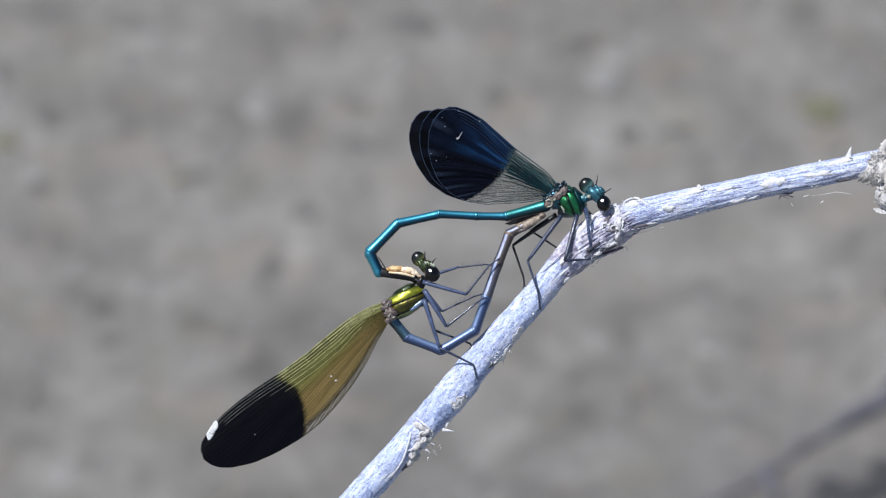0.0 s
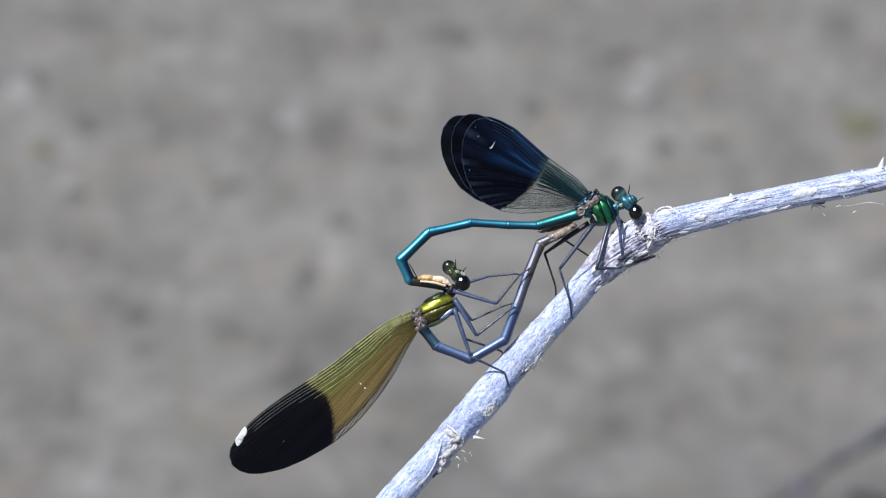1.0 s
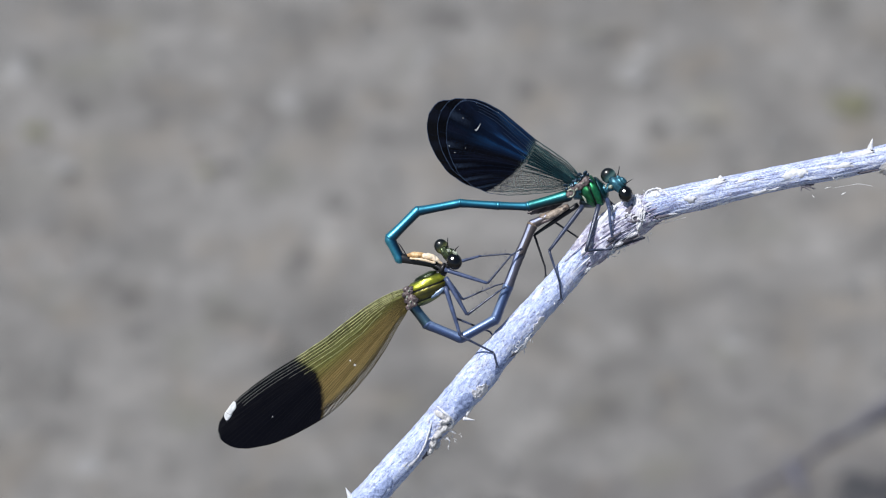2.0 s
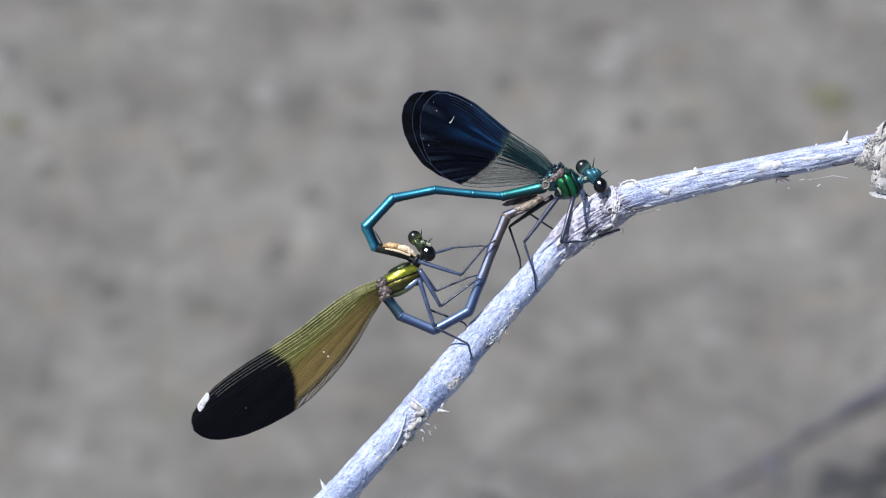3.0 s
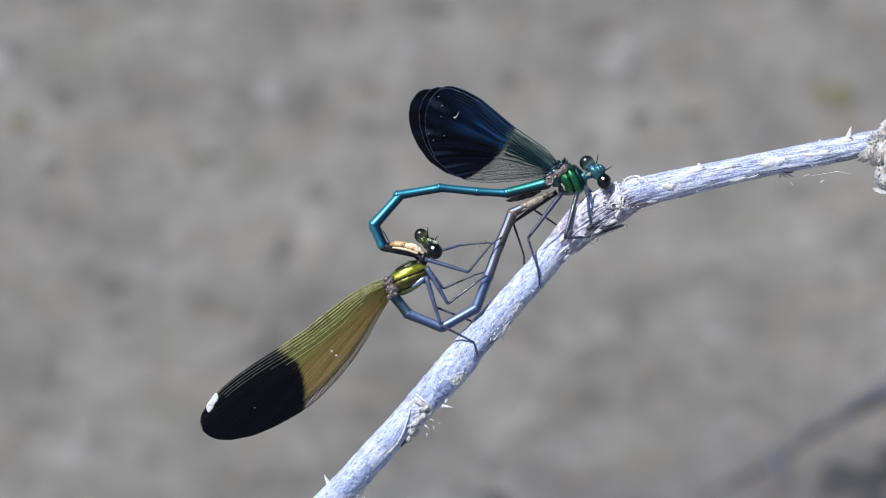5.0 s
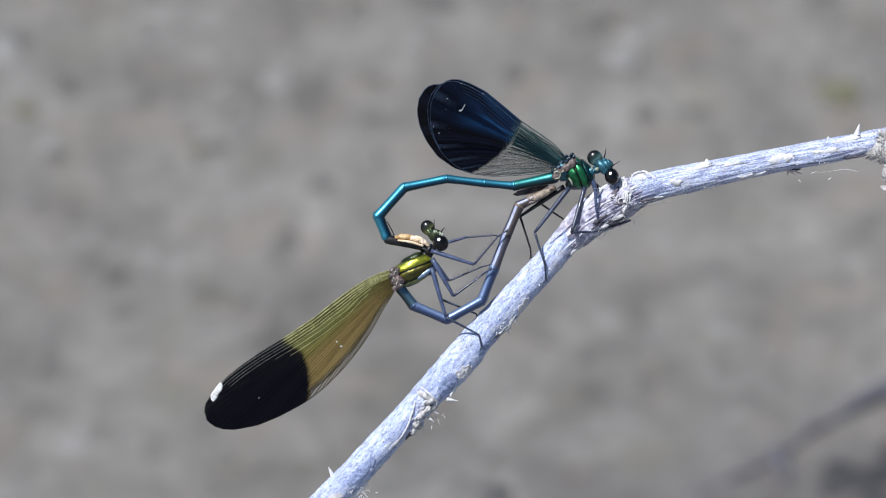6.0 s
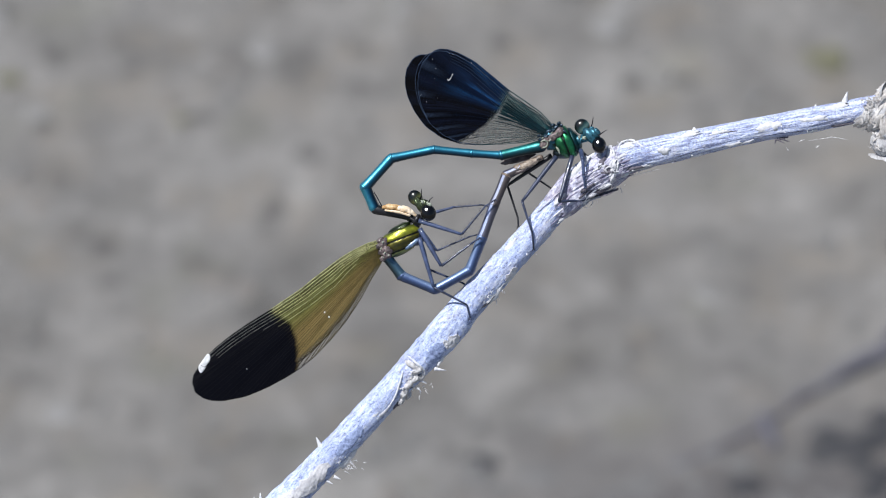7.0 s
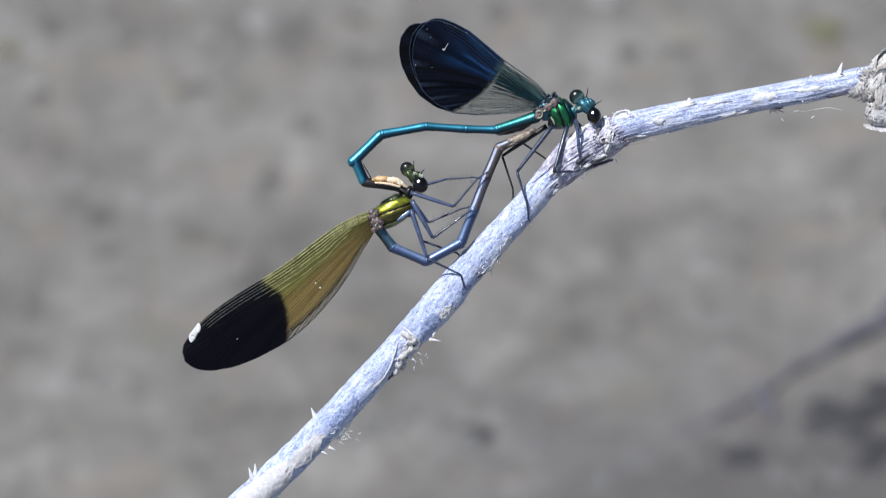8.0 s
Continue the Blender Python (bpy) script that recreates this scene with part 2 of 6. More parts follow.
        blue = m.mix(m.math("MULTIPLY", furrow, 0.9), blue, (0.0020, 0.006, 0.020))
        # the blue gloss, painted along the front half, dies out towards the tip
        front_part = m.span(m.math("ADD", ray, m.math("MULTIPLY", m.math("SUBTRACT", streak, 0.5), 0.16)), -0.22, 0.05)
        outward = m.span(m.math("ADD", u, m.math("MULTIPLY", m.math("SUBTRACT", streak, 0.5), 0.22)), 0.44, 0.84, 1.0, 0.08)
        black = m.mix(m.math("MULTIPLY", m.span(wave, -0.9, 0.0, 1.0, 0.0), m.span(hair, 0.4, 0.6)), (0.0008, 0.0011, 0.0028), (0.0026, 0.0040, 0.0105))
        # slate glints painted on the furrow crests near the margin
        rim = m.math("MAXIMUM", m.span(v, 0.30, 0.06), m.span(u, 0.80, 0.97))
        crest_glint = m.math("MULTIPLY", m.span(wave, 0.55, 0.95), m.math("MULTIPLY", rim, m.span(mottle, 0.35, 0.6)))
        black = m.mix(m.math("MULTIPLY", crest_glint, 0.75), black, (0.022, 0.034, 0.060))
        # dimmed copy for the far wings: most of the painted gloss left out
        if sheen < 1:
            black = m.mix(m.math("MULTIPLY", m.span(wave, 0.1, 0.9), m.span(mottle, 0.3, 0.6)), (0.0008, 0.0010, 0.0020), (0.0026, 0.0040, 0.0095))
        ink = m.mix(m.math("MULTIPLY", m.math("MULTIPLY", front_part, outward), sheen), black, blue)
        hold = m.span(v, 0.3, 0.66, 0.17, 0.08)
        rough, gloss = 0.5, 0.006
    col = m.mix(dark, base, ink)
    m.set(Base_Color=m.mix(m.span(mottle, 0.3, 0.7, 0.0, 0.2), col, (0.006, 0.006, 0.006)), Roughness=rough)
    m.bsdf.inputs["Specular IOR Level"].default_value = gloss
    m.bump(streak, 0.25, 5e-5)
    m.set(Alpha=m.math("MAXIMUM", m.span(dark, 0.0, 1.0, 0.0, 0.992), hold))
    return m.mat


def ground_skin():
    m = Nodes("gravelly_mud")
    v = m.coords()
    big, mid, small = m.noise(v, 9.0, 3.0), m.noise(v, 26.0, 5.0, 0.62, 0.5), m.noise(v, 400.0, 4.0)
    streaks = m.noise(m.coords("Object", (0.8, 0.6, 1.0)), 78.0, 4.0, 0.6, 0.8)
    grit = m.noise(v, 190.0, 3.0, 0.6)
    fac = m.math("ADD", m.math("ADD", m.math("MULTIPLY", mid, 0.30), m.math("MULTIPLY", streaks, 0.32)), m.math("ADD", m.math("MULTIPLY", big, 0.16), m.math("MULTIPLY", grit, 0.22)))
    grey = m.ramp(fac, [(0.38, (0.092, 0.087, 0.081)), (0.46, (0.143, 0.136, 0.128)), (0.53, (0.190, 0.181, 0.171)), (0.61, (0.262, 0.251, 0.238))])
    tint = m.noise(v, 40.0, 3.0)
    col = m.mix(m.span(tint, 0.52, 0.68, 0.0, 0.55), grey, (0.194, 0.169, 0.139))
    moss = m.noise(m.coords("Object", (1.0, 1.0, 3.0)), 31.0, 3.0)
    col = m.mix(m.span(moss, 0.58, 0.72, 0.0, 0.35), col, (0.153, 0.153, 0.115))
    # a darker stretch of the bank round the fallen stick
    zone_dist = m.node("ShaderNodeVectorMath")
    zone_dist.operation = "DISTANCE"
    m.link(v, zone_dist.inputs[0])
    zone_dist.inputs[1].default_value = (0.100, 0.800, 0.0)
    zone_edge = m.math("ADD", zone_dist.outputs["Value"], m.math("MULTIPLY", m.math("SUBTRACT", mid, 0.5), 0.07))
    col = m.mix(m.span(zone_edge, 0.072, 0.145, 0.85, 0.0), col, (0.090, 0.083, 0.083))
    m.set(Base_Color=col, Roughness=0.85)
    m.bump(small, 0.5, 0.003)
    return m.mat


def eye_skin():
    m = Nodes("black_compound_eye")
    n = m.noise(m.coords(), 2500.0)
    m.set(Base_Color=m.ramp(n, [(0.3, (0.001, 0.001, 0.002)), (0.7, (0.003, 0.003, 0.004))]), Roughness=m.span(n, 0.3, 0.7, 0.22, 0.26))
    m.bsdf.inputs["Specular IOR Level"].default_value = 0.08
    m.set(Coat_Weight=0.8, Coat_Roughness=0.19)
    return m.mat


def lit_eye_skin(name, deep, pale):
    """A compound eye: black cap, then a glassy lit colour painted on its lower inner side."""
    m = Nodes(name)
    v = m.coords()
    sep = m.node("ShaderNodeSeparateXYZ")
    m.link(v, sep.inputs["Vector"])
    across = m.math("SUBTRACT", m.math("MULTIPLY", sep.outputs["X"], 0.75), m.math("MULTIPLY", sep.outputs["Y"], 0.66))
    n = m.noise(v, 2600.0)
    way = m.math("ADD", across, m.math("MULTIPLY", m.math("SUBTRACT", n, 0.5), 3e-4))
    col = m.ramp(m.span(way, -7e-4, 9e-4), [(0.0, (0.003, 0.004, 0.004)), (0.22, (0.006, 0.010, 0.008)), (0.42, deep), (0.66, pale), (0.9, deep)])
    m.set(Base_Color=col, Metallic=0.25, Roughness=0.28, Coat_Weight=0.5, Coat_Roughness=0.14)
    return m.mat


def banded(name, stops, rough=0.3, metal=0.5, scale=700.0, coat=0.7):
    """Body-ring cuticle: highlight and shade painted as lengthwise bands, by the angle round it."""
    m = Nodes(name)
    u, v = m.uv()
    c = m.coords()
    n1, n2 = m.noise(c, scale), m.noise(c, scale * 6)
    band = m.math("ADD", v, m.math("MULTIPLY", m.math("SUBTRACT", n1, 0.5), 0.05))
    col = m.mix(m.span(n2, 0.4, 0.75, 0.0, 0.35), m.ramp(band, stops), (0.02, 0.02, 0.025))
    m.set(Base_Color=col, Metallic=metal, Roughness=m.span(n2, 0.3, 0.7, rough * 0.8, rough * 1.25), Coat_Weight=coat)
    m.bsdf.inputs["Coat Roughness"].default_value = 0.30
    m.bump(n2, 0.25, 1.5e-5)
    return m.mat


def husk_skin(name, tones):
    m = Nodes(name)
    v = m.coords()
    st = m.coords("Object", (1.6, 0.4, 1.0))
    fibre, cloud, fine = m.noise(st, 1500.0, 5.0, 0.7, 0.5), m.noise(v, 420.0, 4.0), m.noise(v, 5000.0, 3.0)
    fac = m.math("ADD", m.math("MULTIPLY", fibre, 0.45), m.math("ADD", m.math("MULTIPLY", cloud, 0.4), m.math("MULTIPLY", fine, 0.15)))
    m.set(Base_Color=m.ramp(fac, list(zip((0.39, 0.46, 0.53, 0.60), tones))), Roughness=0.8)
    m.bump(fac, 0.9, 2.2e-4)
    return m.mat


BARK_FIBRE = stalk_bark("fibrous_bleached_bark", True)
BARK_CRUST = stalk_bark("grainy_bleached_bark", False)
FORK_BARK = fork_bark()
FLAKE = surface("pale_bark_skin", (0.52, 0.53, 0.58), (0.82, 0.82, 0.84), 2600.0, 0.8, bump=0.6, depth=8e-5)
DARK_BARK = surface("dark_bark_crack", (0.05, 0.046, 0.06), (0.17, 0.155, 0.19), 1500.0, 0.9, bump=0.6, depth=8e-5)
PALE_SKIN = surface("creamy_bark_skin", (0.53, 0.525, 0.58), (0.80, 0.79, 0.80), 2400.0, 0.8, bump=0.6, depth=8e-5)
SCAR_SKIN = surface("beige_scar_skin", (0.42, 0.41, 0.42), (0.82, 0.80, 0.80), 2600.0, 0.8, bump=0.7, depth=1e-4)
BLUE_BARK = surface("bare_blue_bark", (0.14, 0.18, 0.33), (0.45, 0.54, 0.82), 2300.0, 0.85, bump=0.6, depth=1e-4, fine=2.2)
VIOLET_BARK = surface("violet_grey_bark", (0.14, 0.125, 0.19), (0.44, 0.41, 0.55), 2600.0, 0.85, bump=0.6, depth=8e-5)
HUSK = husk_skin("papery_husk", ((0.246, 0.246, 0.261), (0.410, 0.405, 0.420), (0.553, 0.548, 0.564), (0.758, 0.758, 0.779)))
HUSK_WARM = husk_skin("creamy_papery_husk", ((0.305, 0.282, 0.268), (0.470, 0.442, 0.425), (0.590, 0.562, 0.545), (0.770, 0.750, 0.735)))
SILK = surface("silk_thread", (0.70, 0.70, 0.72), (0.90, 0.90, 0.92), 900.0, 0.5)
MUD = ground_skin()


def stone_skin(name, dark, light):
    m = Nodes(name)
    v = m.coords()
    n1, n2 = m.noise(v, 90.0), m.noise(v, 700.0)
    info = m.node("ShaderNodeNewGeometry")
    col = m.mix(m.span(n1, 0.35, 0.65), dark, light)
    col = m.mix(m.math("MULTIPLY", info.outputs["Random Per Island"], 0.3), col, tuple(c * 0.55 for c in light))
    m.set(Base_Color=col, Roughness=0.8)
    m.bump(n2, 0.5, 0.0015)
    return m.mat


PEBBLE = stone_skin("grey_pebble", (0.168, 0.165, 0.160), (0.240, 0.234, 0.227))
DARK_STONE = stone_skin("dark_wet_stone", (0.028, 0.028, 0.032), (0.060, 0.059, 0.064))
DAMP_STONE = stone_skin("damp_grey_stone", (0.117, 0.115, 0.115), (0.183, 0.179, 0.175))
MUD_STONE = stone_skin("mud_grey_stone", (0.082, 0.077, 0.073), (0.128, 0.121, 0.114))
PALE_STONE = stone_skin("pale_stone", (0.230, 0.224, 0.217), (0.281, 0.274, 0.266))
BROWN_STONE = stone_skin("brown_stone", (0.158, 0.143, 0.131), (0.219, 0.200, 0.182))
OLIVE_LEAF = surface("olive_dead_leaf", (0.120, 0.116, 0.070), (0.165, 0.157, 0.102), 120.0, 0.7, bump=0.5, depth=4e-4)
DEAD_WOOD = surface("dark_wet_wood", (0.076, 0.074, 0.092), (0.145, 0.142, 0.168), 110.0, 0.8, bump=0.5, depth=6e-4)


def shiny(name, dark, light, scale, rough=0.28, metal=0.9):
    return surface(name, dark, light, scale, rough, metal, bump=0.25, depth=1.2e-5, coat=0.25)


# his abdomen: sunlit upper side and shaded underside painted into the bands
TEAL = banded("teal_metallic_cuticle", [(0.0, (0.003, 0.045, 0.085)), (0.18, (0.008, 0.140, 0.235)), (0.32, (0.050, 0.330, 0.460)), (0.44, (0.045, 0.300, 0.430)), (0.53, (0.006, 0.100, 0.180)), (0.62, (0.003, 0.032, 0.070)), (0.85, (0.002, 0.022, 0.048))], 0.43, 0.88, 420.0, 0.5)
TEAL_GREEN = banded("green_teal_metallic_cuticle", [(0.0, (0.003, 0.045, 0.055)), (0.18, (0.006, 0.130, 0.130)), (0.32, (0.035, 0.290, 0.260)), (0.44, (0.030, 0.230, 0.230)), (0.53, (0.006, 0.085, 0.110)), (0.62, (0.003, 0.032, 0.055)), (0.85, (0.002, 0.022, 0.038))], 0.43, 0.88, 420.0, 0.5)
BLUE_FACE = surface("blue_green_head", (0.012, 0.045, 0.065), (0.06, 0.22, 0.30), 1500.0, 0.42, 0.5, bump=0.4, depth=2e-5)
OLIVE_HEAD = shiny("olive_green_head", (0.012, 0.02, 0.010), (0.085, 0.11, 0.05), 1400.0, 0.36, 0.7)
# her abdomen: pale stops paint the highlight, dark stops the shaded side
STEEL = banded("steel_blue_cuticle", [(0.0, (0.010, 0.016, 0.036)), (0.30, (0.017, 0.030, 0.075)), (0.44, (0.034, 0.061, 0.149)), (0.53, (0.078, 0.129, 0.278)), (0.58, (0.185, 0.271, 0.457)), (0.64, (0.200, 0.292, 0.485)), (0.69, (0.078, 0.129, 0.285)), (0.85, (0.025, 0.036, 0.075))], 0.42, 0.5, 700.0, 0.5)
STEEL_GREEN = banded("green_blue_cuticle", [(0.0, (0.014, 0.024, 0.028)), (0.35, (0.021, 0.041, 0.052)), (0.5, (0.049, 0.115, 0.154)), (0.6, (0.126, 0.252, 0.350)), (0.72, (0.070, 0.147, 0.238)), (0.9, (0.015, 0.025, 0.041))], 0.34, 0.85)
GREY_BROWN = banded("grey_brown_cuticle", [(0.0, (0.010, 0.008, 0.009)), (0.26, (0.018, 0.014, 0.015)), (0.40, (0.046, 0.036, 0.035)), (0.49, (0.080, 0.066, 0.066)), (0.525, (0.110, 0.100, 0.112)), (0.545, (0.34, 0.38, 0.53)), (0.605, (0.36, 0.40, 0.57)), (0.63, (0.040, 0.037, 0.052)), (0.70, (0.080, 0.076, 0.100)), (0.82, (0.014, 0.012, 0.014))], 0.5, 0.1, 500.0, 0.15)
TAN = surface("tan_abdomen_tip", (0.036, 0.024, 0.024), (0.27, 0.205, 0.155), 1500.0, 0.42, bump=0.5, depth=4e-5)
PALE_TAN = surface("cream_tan_sheath", (0.10, 0.075, 0.06), (0.52, 0.43, 0.34), 1700.0, 0.45, bump=0.5, depth=4e-5)
BROWN_PLATE = surface("brown_genital_plate", (0.030, 0.022, 0.025), (0.135, 0.105, 0.105), 1300.0, 0.45)
AMBER_CUTICLE = surface("amber_underside", (0.36, 0.19, 0.06), (0.74, 0.52, 0.28), 900.0, 0.45)
CREAM = surface("cream_underside", (0.66, 0.44, 0.22), (0.90, 0.80, 0.66), 620.0, 0.5)
PINK = surface("pinkish_wing_hinge", (0.008, 0.007, 0.010), (0.27, 0.205, 0.20), 2900.0, 0.42, bump=0.5, depth=3e-5)
BLACK = surface("black_cuticle", (0.005, 0.005, 0.007), (0.014, 0.014, 0.018), 900.0, 0.45)
LEG_DARK = surface("dark_blue_leg", (0.014, 0.018, 0.034), (0.050, 0.066, 0.13), 900.0, 0.45, coat=0.15)
LEG_BLUE = surface("slate_blue_leg", (0.020, 0.028, 0.062), (0.075, 0.105, 0.21), 900.0, 0.42, coat=0.2)
HINGE_DARK = surface("dark_blue_wing_hinge", (0.004, 0.008, 0.014), (0.035, 0.068, 0.105), 5200.0, 0.30, 0.5, bump=0.5, depth=3e-5)
VEIN_OLIVE = surface("olive_vein", (0.05, 0.055, 0.012), (0.20, 0.21, 0.07), 900.0, 0.4, 0.2)
WHITE = surface("white_wing_mark", (0.52, 0.53, 0.55), (0.78, 0.79, 0.80), 1500.0, 0.6)
EYE = eye_skin()
EYE_GREEN = lit_eye_skin("green_lit_compound_eye", (0.014, 0.046, 0.046), (0.115, 0.200, 0.185))
EYE_OLIVE = lit_eye_skin("olive_lit_compound_eye", (0.030, 0.036, 0.012), (0.150, 0.160, 0.055))
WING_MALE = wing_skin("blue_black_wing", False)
WING_MALE_DIMMED = wing_skin("dimmed_blue_black_wing", False, 0.22)
WING_FEMALE = wing_skin("amber_and_black_wing", True)
PALE_BLUE = shiny("pale_blue_cuticle", (0.09, 0.14, 0.22), (0.24, 0.33, 0.48), 1500.0, 0.4, 0.5)
CREAM_GREY = surface("pale_grey_green_cuticle", (0.05, 0.07, 0.045), (0.50, 0.54, 0.44), 3200.0, 0.42)
# pale highlight strip and shaded side painted here too
STEEL_BROWN = banded("grey_violet_cuticle", [(0.0, (0.010, 0.009, 0.014)), (0.26, (0.018, 0.016, 0.021)), (0.40, (0.046, 0.043, 0.056)), (0.49, (0.080, 0.080, 0.112)), (0.525, (0.110, 0.115, 0.170)), (0.545, (0.34, 0.41, 0.64)), (0.605, (0.36, 0.43, 0.67)), (0.63, (0.042, 0.046, 0.085)), (0.70, (0.085, 0.095, 0.160)), (0.82, (0.014, 0.016, 0.026))], 0.5, 0.1, 500.0, 0.15)


# ---- mesh helpers: a geo is (verts, faces, uvs per corner or None) ----
def mesh_of(name, geo, material, smooth=True):
    verts, faces, uvs = geo
    me = bpy.data.meshes.new(name)
    me.from_pydata([tuple(v) for v in verts], [], faces)
    if uvs is not None:
        layer = me.uv_layers.new(name="along_across")
        layer.data.foreach_set("uv", np.array(uvs, dtype=np.float32).ravel())
    me.polygons.foreach_set("use_smooth", [smooth] * len(me.polygons))
    me.materials.append(material)
    me.update()
    return me


BASE = {}


def thing(name, base, label, category, group="", m=None):
    """An Empty at a thing's base; its parts are given in sheet places."""
    ob = new(name)
    ob.empty_display_size = 0.005
    ob.matrix_world = (m or SHEET) @ Matrix.Translation(base)
    BASE[ob.name] = Vector(base)
    return tagged(ob, label, category, group)


def part(name, geo, material, parent, label="", at=None):
    """One mesh under a thing or part; geo in sheet places, its origin at `at`."""
    at = Vector(at) if at is not None else BASE[parent.name]
    verts = [Vector(v) - at for v in geo[0]]
    ob = new(name, mesh_of(name, (verts, geo[1], geo[2]), material))
    ob.parent = parent
    ob.location = at - BASE[parent.name]
    BASE[ob.name] = at
    return tagged(ob, label)


def join(*geos):
    verts, faces, uvs = [], [], []
    keep = all(g[2] is not None for g in geos)
    for v, f, u in geos:
        k = len(verts)
        verts.extend(v)
        faces.extend([tuple(i + k for i in q) for q in f])
        if keep:
            uvs.extend(u)
    return verts, faces, (uvs if keep else None)


def glide(ctrl, n):
    """Catmull-Rom through rows of numbers, n steps between two of them."""
    c = np.array(ctrl, dtype=float)
    c = np.vstack([2 * c[0] - c[1], c, 2 * c[-1] - c[-2]])
    out = []
    for i in range(1, len(c) - 2):
        for k in range(n):
            s = k / n
            p0, p1, p2, p3 = c[i - 1:i + 3]
            out.append(0.5 * (2 * p1 + (p2 - p0) * s + (2 * p0 - 5 * p1 + 4 * p2 - p3) * s * s + (3 * p1 - p0 - 3 * p2 + p3) * s ** 3))
    out.append(c[-2])
    return np.array(out)


def tube(ctrl, n=4, sides=10, rough=None, smooth=True, flat=1.0, ends=True):
    """A round limb along rows (a, b, d, radius in steps). rough(place, along, angle) swells it; flat squeezes it in depth."""
    rows = glide(ctrl, n) if smooth else np.array(ctrl, dtype=float)
    pts = [S(r[0], r[1], r[2]) for r in rows]
    rad = [r[3] * STEP for r in rows]
    verts, faces, uvs = [], [], []
    up = Vector((0, 0, 1))
    along = 0.0
    marks = []
    for i, p in enumerate(pts):
        way = (pts[min(i + 1, len(pts) - 1)] - pts[max(i - 1, 0)]).normalized()
        side = way.cross(up).normalized()
        front = side.cross(way).normalized()
        if i:
            along += (p - pts[i - 1]).length
        marks.append(along * 1000)
        for k in range(sides):
            g = 2 * math.pi * k / sides - math.pi / 2
            ray = side * math.cos(g) + front * math.sin(g) * flat
            r = rad[i]
            if rough:
                r *= 1 + rough(p + ray * r, along, g)
            verts.append(p + ray * r)
    for i in range(len(pts) - 1):
        for k in range(sides):
            a, b = i * sides + k, i * sides + (k + 1) % sides
            faces.append((a, a + sides, b + sides, b))
            u0, u1, w0, w1 = marks[i], marks[i + 1], k / sides, (k + 1) / sides
            uvs += [(u0, w0), (u1, w0), (u1, w1), (u0, w1)]
    if ends:
        for i, turn in ((0, True), (len(pts) - 1, False)):
            c = len(verts)
            verts.append(pts[i])
            for k in range(sides):
                a, b = i * sides + k, i * sides + (k + 1) % sides
                faces.append((a, b, c) if turn else (b, a, c))
                uvs += [(marks[i], 0.5)] * 3
    return verts, faces, uvs


def blob(a, b, d, ra, rb, rd, turn=0.0, nod=0.0, seg=20, ring=12, power=1.0, rough=None):
    """A rounded lump with half-axes in steps, turned in the sheet (degrees, anticlockwise)."""
    c = S(a, b, d)
    m = Matrix.Rotation(radians(turn), 3, "Z") @ Matrix.Rotation(radians(nod), 3, "Y")
    verts, faces, uvs = [], [], []

    def soft(x):
        return math.copysign(abs(x) ** power, x)

    for i in range(ring + 1):
        th = math.pi * i / ring
        for k in range(seg):
            ph = 2 * math.pi * k / seg
            v = Vector((soft(math.cos(th)) * ra, soft(math.sin(th)) * soft(math.cos(ph)) * rb, soft(math.sin(th)) * soft(math.sin(ph)) * rd)) * STEP
            if rough:
                v *= 1 + rough(v)
            verts.append(c + m @ v)
    for i in range(ring):
        for k in range(seg):
            a0, b0 = i * seg + k, i * seg + (k + 1) % seg
            faces.append((a0, a0 + seg, b0 + seg, b0))
            uvs += [(i / ring, k / seg), ((i + 1) / ring, k / seg), ((i + 1) / ring, (k + 1) / seg), (i / ring, (k + 1) / seg)]
    return verts, faces, uvs


def eye_ball(a, b, d, ra, rb, rd, turn):
    """A compound eye, a little flattened on its upper front to widen the sun's glint."""
    way = Matrix.Rotation(radians(-turn), 3, "Z") @ Vector((-0.206, 0.336, 0.918))
    reach = 0.972 * math.sqrt((ra * way.x) ** 2 + (rb * way.y) ** 2 + (rd * way.z) ** 2) * STEP

    def flatten(v):
        p = v.dot(way)
        return 0.86 * (reach / p - 1) if p > reach else 0.0
    return blob(a, b, d, ra, rb, rd, turn, 0, 72, 54, 1.0, flatten)


def lumpy(scale, amount, seed=0.0):
    """Uneven swelling for tubes and blobs."""
    shift = Vector((seed, seed * 0.7, -seed))

    def f(p, *rest):
        return amount * noise.noise(p * scale + shift)
    return f


# ---- ground ----
def ground_height(x, y):
    near = math.exp(-((x / 1.2) ** 2 + ((y - 1.0) / 1.2) ** 2))
    return near * (0.010 * noise.noise(Vector((x * 9, y * 9, 0.3))) + 0.0016 * noise.noise(Vector((x * 40, y * 40, 1.7))) + 0.0008 * noise.noise(Vector((x * 95, y * 95, 4.1))))


def build_ground():
    inner = np.linspace(-0.36, 0.36, 145)
    far = np.array([0.42, 0.5, 0.7, 1.0, 1.6, 3, 6, 15, 50, 200, 1000])
    xs = np.concatenate([-far[::-1], inner, far])
    ys = xs + 1.0
    verts = [(x, y, ground_height(x, y)) for y in ys for x in xs]
    n = len(xs)
    faces = [(j * n + i, j * n + i + 1, (j + 1) * n + i + 1, (j + 1) * n + i) for j in range(n - 1) for i in range(n - 1)]
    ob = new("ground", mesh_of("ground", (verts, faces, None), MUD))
    tagged(ob, "pale grey gravelly mud bank, out of focus", "ground", kind="structure")


